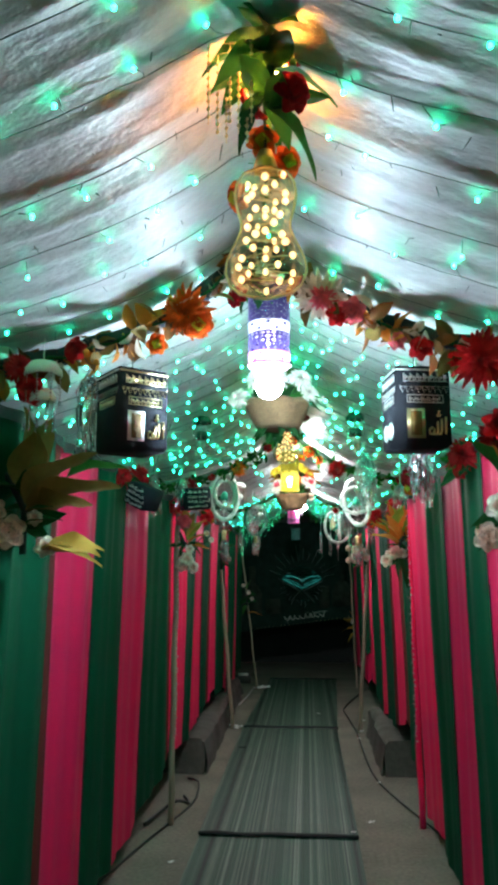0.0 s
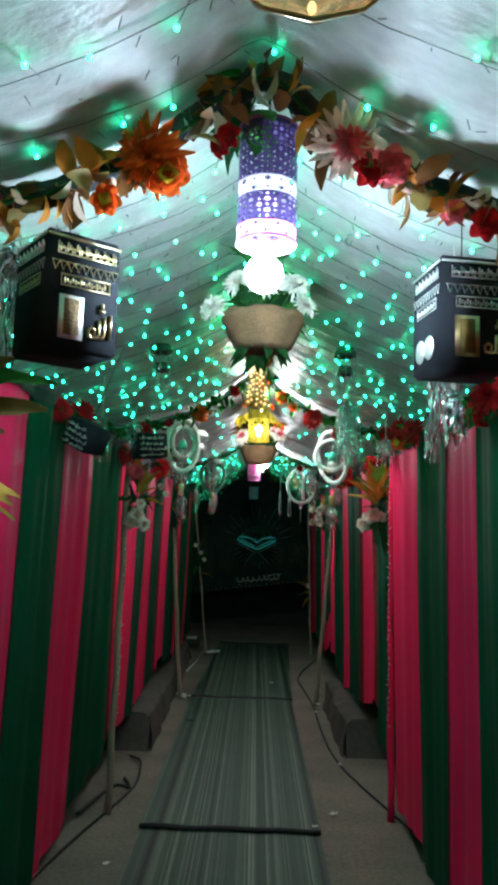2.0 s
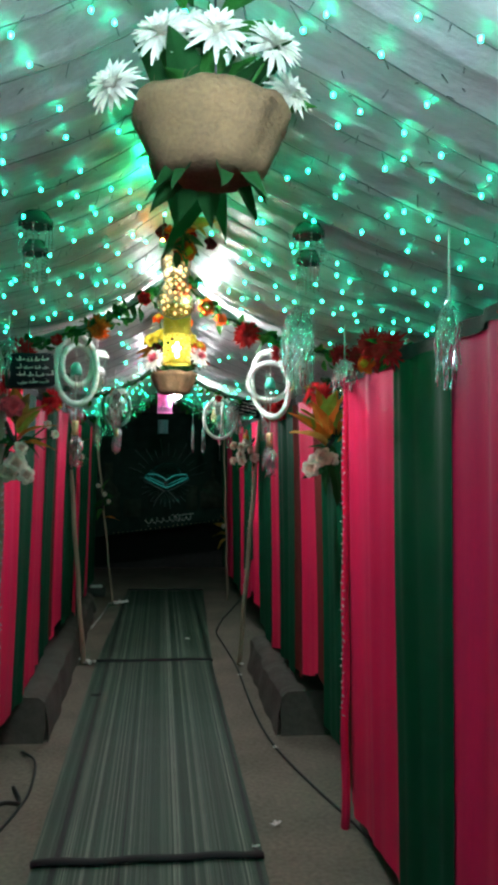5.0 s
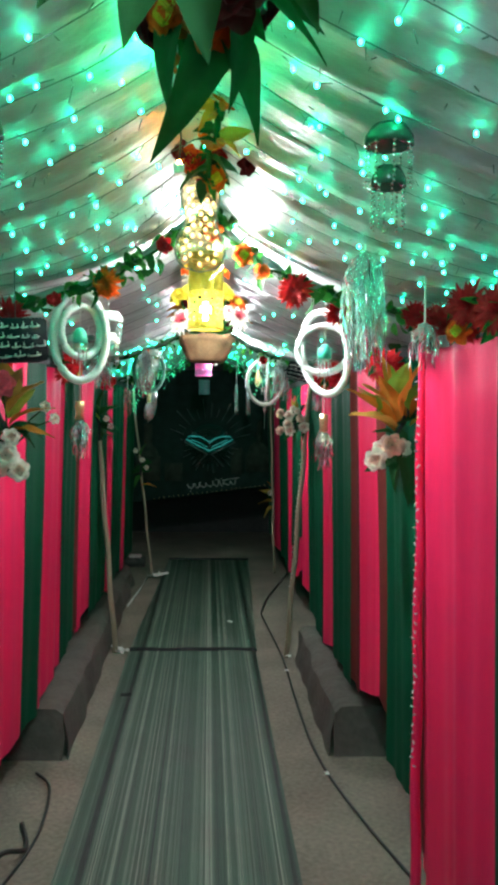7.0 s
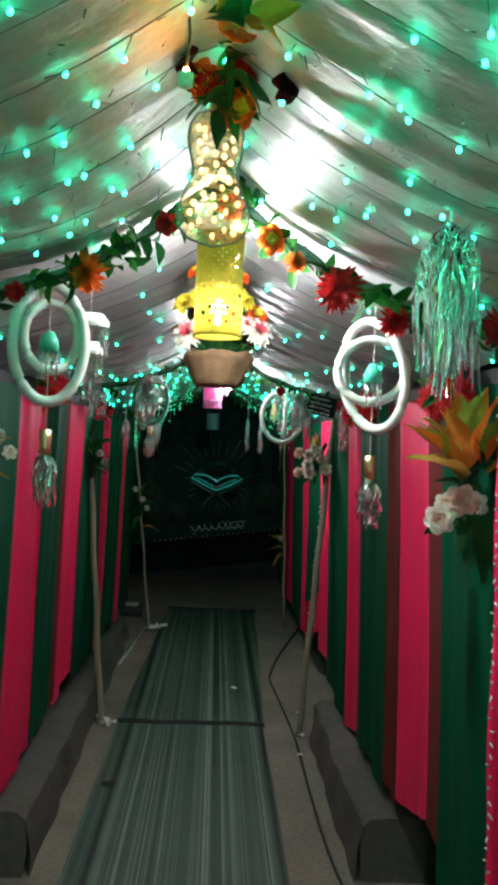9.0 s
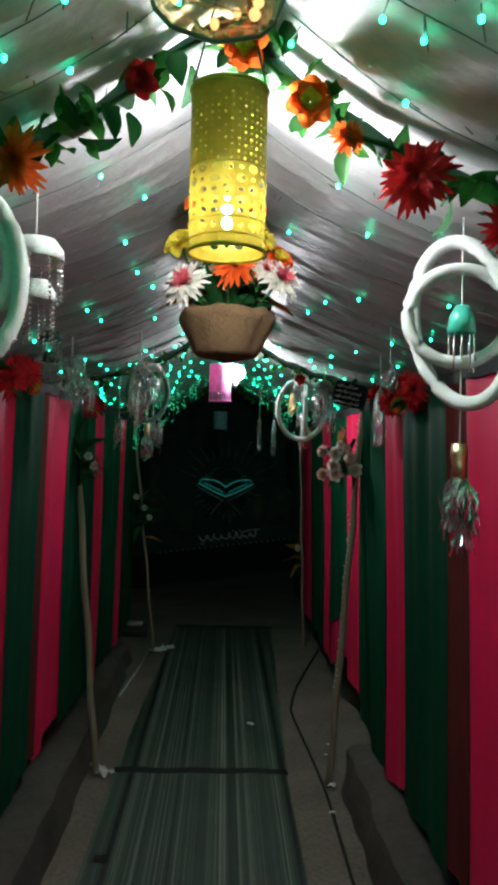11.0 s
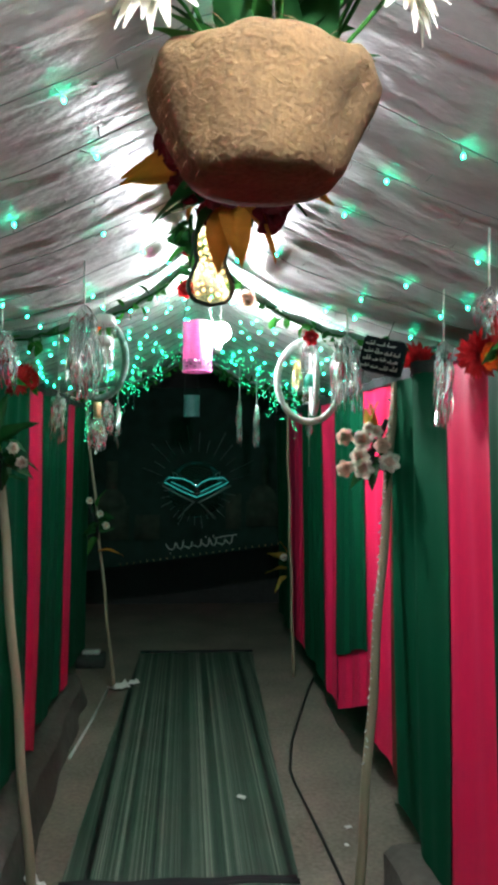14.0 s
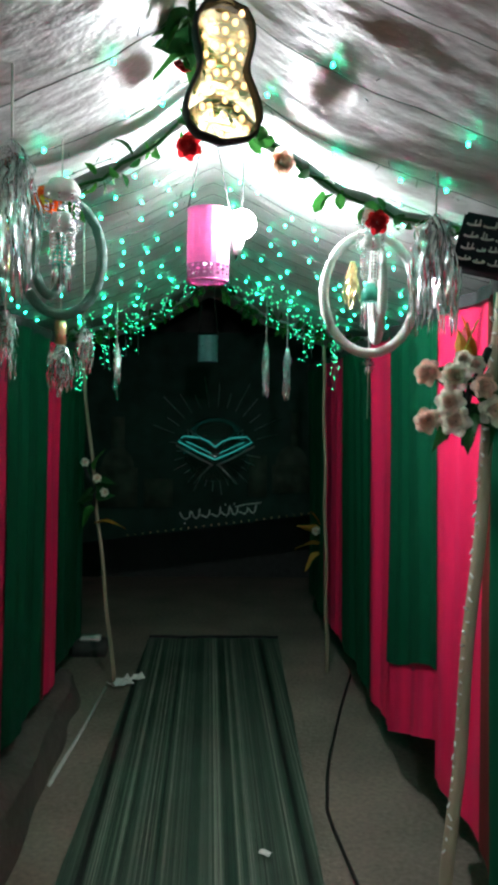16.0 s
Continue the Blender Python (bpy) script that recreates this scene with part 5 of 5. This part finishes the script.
bouquet((0.655, 2.06, 1.595), [(-0.02, -0.03, 0.06, ROSE_WHITE, 1.1), (-0.06, -0.04, -0.02, ROSE_BLUSH, 1.0), (0.0, -0.05, -0.04, ROSE_BLUSH, 1.0), (0.04, -0.04, 0.03, ROSE_WHITE, 1.0), (0.03, -0.04, 0.12, ROSE_ORANGE, 1.0)],
        [(LEAF_GREEN, 0, 0, 0.15, (-0.6, -0.1, 0.6), 0.8), (LEAF_AMBER, 0, 0, 0.1, (-0.3, -0.2, 1), 0.8)], "bouquet of pale roses tied to the tent frame")
bouquet((-0.635, 4.80, 1.62), [(0.0, -0.04, -0.06, ROSE_WHITE, 1.2), (0.04, -0.03, -0.11, ROSE_WHITE, 1.0), (-0.03, -0.04, -0.10, ROSE_BLUSH, 1.0), (0.02, -0.05, 0.0, ROSE_WHITE, 0.8), (-0.02, -0.03, 0.17, ROSE_PINK, 1.4), (0.12, 0, 0.1, ROSE_WHITE, 0.5), (0.15, 0, 0.06, ROSE_WHITE, 0.5)],
        [(LEAF_AMBER, 0, 0, 0.04, (1, -0.2, 0.3), 1.0), (LEAF_GOLD, 0, 0, 0.08, (1, -0.3, 0.6), 1.0), (LEAF_AMBER, 0, 0, 0.02, (1, 0, -0.2), 0.9), (LEAF_BIG_OLIVE, 0, 0, 0.1, (0.5, -0.2, 1), 0.6), (LEAF_GOLD, 0, 0, 0.1, (-0.2, -0.2, 1), 1.0), (LEAF_LIME, 0, 0, 0.06, (0.9, -0.3, 0.8), 1.0)], "bouquet of white roses with amber and gold leaves")
bouquet((0.69, 4.92, 1.62), [(-0.075, -0.05, -0.07, ROSE_WHITE, 1.1), (-0.02, -0.05, -0.02, ROSE_BLUSH, 1.1), (-0.055, -0.03, -0.03, ROSE_WHITE, 0.8), (0.02, -0.04, -0.03, ROSE_WHITE, 0.9)],
        [(LEAF_AMBER, 0, 0, 0.03, (-1, -0.2, 0.35), 1.0), (LEAF_LIME, -0.03, 0, 0.06, (-1, -0.1, 0.9), 1.1), (LEAF_LIME, 0, 0, 0.1, (-0.2, -0.2, 1), 1.2), (LEAF_AMBER, 0.02, 0, 0.06, (0.1, -0.2, 1), 1.3), (LEAF_AMBER, 0, 0, 0.05, (-0.5, -0.2, 0.9), 1.1), (LEAF_GOLD, 0, 0, 0.08, (-0.7, 0, 0.5), 1.0), (LEAF_BIG_OLIVE, 0.03, 0, 0.05, (0.3, -0.1, 1), 0.7), (LEAF_AMBER, 0.0, 0, 0.15, (-0.3, -0.2, 0.7), 0.9),
         (LEAF_AMBER, 0.0, -0.01, 0.04, (-0.9, -0.25, 0.6), 1.35), (LEAF_GOLD, 0.0, -0.02, 0.04, (-1, -0.3, 0.1), 1.15), (LEAF_BROAD_AMBER, 0.0, -0.02, 0.06, (-0.5, -0.3, 1), 1.0), (LEAF_BROAD_AMBER, 0.04, -0.01, 0.08, (0.25, -0.3, 1), 1.1), (LEAF_BROAD_LIME, -0.01, -0.02, 0.13, (0.25, -0.35, 0.9), 1.0), (LEAF_BROAD_LIME, -0.06, -0.02, 0.10, (-0.8, -0.3, 0.7), 0.8),
         (LEAF_BROAD_AMBER, 0.05, -0.02, 0.08, (0.8, -0.25, 0.7), 1.0), (LEAF_BROAD_LIME, 0.05, -0.02, 0.10, (0.5, -0.3, 1), 0.9), (LEAF_AMBER, 0.05, -0.02, 0.05, (1, -0.25, 0.35), 1.1),
         (LEAF_DARK, 0.03, -0.03, -0.02, (0.1, -0.2, -1), 0.9), (LEAF_DARK, 0.04, -0.03, -0.05, (0.35, -0.2, -1), 0.9), (LEAF_DARK, 0.02, -0.03, -0.06, (-0.2, -0.2, -1), 0.7), (LEAF_DARK, 0.03, -0.02, -0.11, (0.1, -0.2, -1), 0.7)], "bouquet of pale roses with amber and lime leaves")
bouquet((-0.72, 7.55, 1.62), [(0.08, -0.03, -0.02, ROSE_WHITE, 0.6), (0.05, -0.03, 0.03, ROSE_WHITE, 0.6)],
        [(LEAF_LIME, 0, 0, 0.02, (-0.9, -0.3, 0.5), 0.9), (LEAF_DARK, 0, 0, 0.05, (0.8, -0.3, 0.4), 0.9), (LEAF_DARK, 0, 0, 0.05, (0.2, -0.3, 1), 1.0), (LEAF_DARK, 0, 0, 0, (0.9, -0.2, -0.3), 0.8), (LEAF_GREEN, 0, 0, 0.05, (-0.5, -0.3, 0.9), 0.9)], "bunch of dark green leaves with small buds")
bouquet((0.625, 7.52, 1.645), [(-0.105, -0.03, 0.055, ROSE_BLUSH, 0.84), (-0.045, -0.05, 0.045, ROSE_WHITE, 0.97), (-0.055, -0.05, -0.015, ROSE_WHITE, 0.97), (-0.105, -0.04, -0.06, ROSE_BLUSH, 0.84), (-0.04, -0.05, -0.06, ROSE_WHITE, 1.01), (0.03, -0.04, 0.025, ROSE_BLUSH, 0.80), (0.055, -0.05, -0.035, ROSE_WHITE, 1.05), (0.01, -0.03, 0.075, ROSE_WHITE, 0.67), (-0.02, -0.03, 0.09, ROSE_WHITE, 0.59)],
        [(LEAF_AMBER, 0, 0, 0.06, (-0.2, -0.1, 1), 0.8), (LEAF_LIME, 0, 0, 0.08, (0.3, -0.2, 1), 0.8), (LEAF_PINK, 0, 0, 0.08, (0, -0.3, 1), 1.0), (LEAF_GOLD, -0.02, -0.01, 0.07, (-0.25, -0.2, 1), 0.55), (LEAF_DARK, 0.03, -0.03, -0.03, (0.1, -0.2, -1), 0.6), (LEAF_DARK, 0.01, -0.03, -0.04, (-0.2, -0.2, -1), 0.55)], "cluster of blush roses tied to a bamboo pole")
bouquet((-0.66, 10.12, 1.15), [(0.02, -0.04, 0.06, ROSE_WHITE, 0.7), (-0.05, -0.04, 0.15, ROSE_WHITE, 0.7), (0.06, -0.03, -0.02, ROSE_WHITE, 0.7)],
        [(LEAF_GREEN, 0, 0, 0.1, (0.5, -0.2, 1), 0.8), (LEAF_GREEN, 0, 0, -0.1, (-0.5, -0.2, -1), 0.8), (LEAF_AMBER, 0, 0, -0.2, (1, -0.2, -0.2), 1.1)], "pale green flowers twined round a far pole")
bouquet((0.78, 10.9, 0.75), [(-0.05, -0.04, 0.05, ROSE_WHITE, 0.8)],
        [(LEAF_GOLD, 0, 0, 0, (-1, -0.2, 0.3), 1.2), (LEAF_GOLD, 0, 0, -0.05, (-1, -0.2, -0.3), 1.2), (LEAF_AMBER, 0, 0, 0, (-0.5, -0.2, 0.9), 1.2), (LEAF_GOLD, 0, 0, -0.1, (-0.6, -0.2, -0.9), 1.1)], "golden leaf bunch beside the banner")


def eave_cluster(x, y, z, n, label):
    """Red blooms and leaves tied along the top edge of a curtain."""
    ob = thing("eave_flowers", (x, y, z), label, "flowers", "curtain top flowers")
    rr = random.Random(int(y * 37 + x * 5))
    sx = math.copysign(1, x)
    part("stem", Geo().add(*tube([(0.06 * sx, -0.18, 0.02), (0.05 * sx, 0, 0.0), (0.06 * sx, 0.18, 0.02)], 0.006, 5)), M_DARKLEAF, ob)
    for k in range(n):
        place("flower", (CHRYS_RED, ROSE_RED, CHRYS_RED, ROSE_ORANGE)[k % 4], ob, (rr.uniform(-0.03, 0.03), -0.14 + 0.28 * k / max(n - 1, 1), rr.uniform(-0.04, 0.04)), (-sx, -0.9, rr.uniform(-0.4, 0.3)), rr.uniform(0, 360), rr.uniform(0.75, 1.05))
    for k in range(12):
        reach("leaf", (LEAF_DARK, LEAF_GREEN)[k % 2], ob, (0.03 * sx, rr.uniform(-0.16, 0.16), rr.uniform(-0.02, 0.02)), (-sx * rr.uniform(0.2, 1), rr.uniform(-1, 0.5), rr.uniform(-1, 0.4)), rr.uniform(-60, 60), rr.uniform(0.35, 0.6))


for x, y, z, n in ((0.70, 2.95, 1.90, 3), (0.70, 4.12, 1.95, 5), (0.70, 5.2, 1.92, 3), (0.70, 6.45, 1.92, 5), (-0.70, 3.55, 1.91, 3), (-0.70, 4.85, 1.92, 4), (-0.70, 6.3, 1.93, 4), (-0.70, 7.85, 1.92, 3), (0.69, 2.15, 1.88, 4)):
    eave_cluster(x, y, z, n, "red flowers and leaves along the curtain top")


# ---- end banner and sign ----
ob = thing("banner", (0, 11.6, 0), "dark printed banner hanging across the passage end", "banner")


def banner_z(x, w):
    low = 0.62 + (0.82 - 0.62) * (x + 0.66) / 1.53
    return low + (2.2 - low) * w


part("sheet", Geo().add(*grid(30, 16, lambda i, j: (-1.0 + 1.95 * i, 0.01 * math.sin(9 * i), banner_z(-1.0 + 1.95 * i, j)))), M_BANNER, ob)
for x0, w, z0, h, dome in ((-0.85, 0.30, 0.86, 0.30, 1), (-0.50, 0.22, 0.86, 0.22, 0), (0.48, 0.30, 0.98, 0.22, 1), (0.30, 0.14, 0.95, 0.32, 0), (-0.75, 0.10, 1.2, 0.35, 0), (0.62, 0.06, 1.2, 0.40, 0)):
    g = Geo()
    g.add(*box(x0, -0.016, z0, x0 + w, -0.010, z0 + h))
    if dome:
        g.add([(x0 + w / 2 + w * 0.42 * math.cos(math.pi * k / 10), -0.0165, z0 + h + w * 0.5 * math.sin(math.pi * k / 10)) for k in range(11)], [tuple(range(11))])
    part("printed_building", g, M_BANNER2, ob, "faint printed building")
rr = random.Random(3)
x = 0.36                                                        # a line of script that cannot be read
while x > -0.2:
    w = rr.uniform(0.045, 0.085)
    z0 = 0.785 + 0.1 * x
    g = Geo()
    g.add(*tube([(x, -0.02, z0 + rr.uniform(0.05, 0.085)), (x - 0.006, -0.02, z0 + 0.02), (x - w * 0.35, -0.02, z0), (x - w * 0.7, -0.02, z0 + 0.012), (x - w, -0.02, z0 + rr.uniform(0.02, 0.06))], 0.0065, 5))
    part("script_stroke", g, M_PRINT, ob, "pale stroke of script")
    if rr.random() < 0.6:
        part("script_dot", Geo().add(*lathe([(0.0, 0.009), (0.008, 0.0), (0.0, -0.009)], 6)), M_PRINT, ob, m=pose(x - w * 0.5, -0.02, z0 + rr.choice((-0.03, 0.085))))
    x -= w + 0.008
part("script_stroke", Geo().add(*tube([(0.40, -0.02, 0.905), (0.28, -0.02, 0.89), (0.20, -0.02, 0.87)], 0.005, 5)), M_PRINT, ob, "pale stroke of script")
for k in range(26):
    x = -0.62 + 1.45 * k / 25
    part("edge_bead", Geo().add(*lathe([(0.0, 0.009), (0.008, 0.0), (0.0, -0.009)], 6)), M_GOLD, ob, m=pose(x, -0.02, banner_z(x, 0.012)))
for s in (-0.98, 0.93):
    part("hanger", Geo().add(*tube([(s, 0, 2.18), (s * 0.9, 0, 2.6), (s * 0.9, 0, 2.92)], 0.004, 5)), M_CABLE, ob)

sign = thing("sign", (0.04, 11.56, 1.31), "dim teal acrylic sign shaped like an open book with rays", "sign")
part("plate", Geo().add(*lathe([(0.0, 0.0), (0.25, 0.0), (0.25, 0.006), (0.0, 0.006)], 40)), thin_glass("sign_acrylic", (0.85, 0.92, 0.9), 0.03), sign, m=pose(0, 0, 0, 90, 0, 0))
for s in (-1, 1):
    part("cover", Geo().add(*tube([(s * 0.015, -0.012, -0.12), (s * 0.14, -0.012, -0.06), (s * 0.30, -0.012, 0.03)], 0.008, 6)), M_SIGNRAY, sign, "pale cover edge")
    part("page", Geo().add(*tube([(0, -0.014, -0.075), (s * 0.13, -0.014, -0.02), (s * 0.28, -0.014, 0.06), (s * 0.24, -0.014, 0.10), (s * 0.12, -0.014, 0.09), (s * 0.05, -0.014, 0.06), (0, -0.014, 0.02)], 0.006, 6)), M_SIGN, sign, "dim glowing page outline")
    part("page_line", Geo().add(*tube([(s * 0.03, -0.014, -0.03), (s * 0.12, -0.014, 0.015), (s * 0.22, -0.014, 0.06)], 0.004, 5)), M_SIGN, sign)
    part("page_curl", Geo().add(*tube([(s * 0.20, -0.012, 0.10), (s * 0.21, -0.012, 0.15), (s * 0.17, -0.012, 0.13), (s * 0.18, -0.012, 0.09)], 0.004, 5)), M_SIGNRAY, sign)
    part("stand_leg", Geo().add(*tube([(s * 0.03, -0.012, -0.12), (s * 0.09, -0.012, -0.18), (s * 0.16, -0.012, -0.26)], 0.005, 5)), M_SIGNRAY, sign, "pale stand leg")
for k in range(30):
    a = 2 * math.pi * k / 30 + 0.05
    r0, r1 = (0.33, 0.44 + 0.06 * (k % 3)) if math.sin(a) > 0.2 else (0.24, 0.29 + 0.03 * (k % 3))
    part("ray", Geo().add(*tube([(r0 * math.cos(a), -0.012, r0 * math.sin(a)), (r1 * math.cos(a), -0.012, r1 * math.sin(a))], 0.0026, 4)), M_SIGNRAY, sign)
part("bracket", Geo().add(*box(-0.02, 0.0, -0.02, 0.02, 0.045, 0.02, 0.003)), M_CABLE, sign)


# ---- fairy lights ----
BALL = lathe([(math.sin(a), math.cos(a)) for a in (0, 1.05, 2.09, 3.14)], 6)


def light_string(y0, gap, label):
    """A string of green fairy lights laid across the roof from eave to eave."""
    rr = random.Random(int(y0 * 1000))
    ob = thing("fairy_light_string", (0, y0, 0), label, "fairy lights", "roof fairy lights")
    pts, g = [], Geo()
    skew = rr.uniform(-0.06, 0.06)
    for k in range(49):
        x = -0.95 + 1.9 * k / 48
        pts.append((x, skew * x + 0.015 * math.sin(7 * x + y0), roof_z(x, y0 + skew * x) - 0.012))
    part("wire", Geo().add(*tube(pts, 0.0012, 4)), M_WIRE, ob)
    x, twigs = -0.92 + rr.uniform(0, gap), Geo()
    while x < 0.93:
        d = rr.uniform(0.0, 0.045)
        dx, dy = rr.uniform(-0.03, 0.03), rr.uniform(-0.05, 0.05)
        z0 = roof_z(x, y0 + skew * x) - 0.012
        z1 = roof_z(x + dx, y0 + skew * x + dy) - 0.010 - 0.15 * d
        p = (x + dx, skew * x + dy, z1)
        twigs.add(*tube([(x, skew * x, z0), p], 0.0012, 4))
        for q in range(2):
            ex, ey = x + gap * rr.uniform(0.1, 0.9), skew * x + rr.uniform(-0.08, 0.08)
            if abs(ex) < 0.93:
                fx, fy = ex + rr.uniform(-0.012, 0.012), ey + rr.uniform(-0.03, 0.03)
                twigs.add(*tube([(ex, ey, roof_z(ex, y0 + ey) - 0.004), (fx, fy, roof_z(fx, y0 + fy) - 0.014)], 0.0012, 4))
        s = 0.0042
        g.add(BALL[0], BALL[1], 0, Matrix.Translation((p[0], p[1], p[2] - 0.004)) @ Matrix.Diagonal((s, s, s * 1.4, 1)))
        x += gap * rr.uniform(0.5, 1.5)
    tagged(part("twig_wire", twigs, M_WIRE, ob), kind="stuff")
    tagged(part("bulb_chain", g, M_FAIRY, ob, "glowing green bulbs"), kind="stuff")


y = -0.6
while y < 10.0:
    dense = 0.088 if 2.2 < y < 4.7 else 0.33 if 4.8 < y < 7.4 else 0.15
    light_string(y, dense, "string of small green fairy lights along the tent cloth")
    y += 0.285 if 4.8 < y < 7.4 else 0.165 if 2.2 < y < 4.7 else 0.19

ob = thing("light_curtain", (0, 9.9, 0), "dense hanging curtain of green fairy lights and leaves", "fairy lights")
rr = random.Random(11)
g, w = Geo(), Geo()
for k in range(44):
    x = -0.72 + 1.44 * k / 43 + rr.uniform(-0.012, 0.012)
    top = roof_z(x, 9.9) - 0.02
    ln = 0.06 + 0.34 * min(1.0, (abs(x) / 0.62) ** 1.6) * rr.uniform(0.6, 1.1)
    yy = rr.uniform(-0.35, 0.2)
    top = roof_z(x, 9.9 + yy) - 0.01
    w.add(*tube([(x, yy, top), (x + 0.01, yy, top - ln)], 0.001, 4))
    for q in range(int(ln / 0.028) + 2):
        p = (x + rr.uniform(-0.02, 0.02), yy + rr.uniform(-0.02, 0.02), top - ln * rr.random())
        g.add(BALL[0], BALL[1], 0, Matrix.Translation(p) @ Matrix.Diagonal((0.0028, 0.0028, 0.0036, 1)))
tagged(part("wire_drop", w, M_WIRE, ob), kind="stuff")
tagged(part("bulb_chain", g, M_FAIRY_FAR, ob, "glowing green bulbs"), kind="stuff")
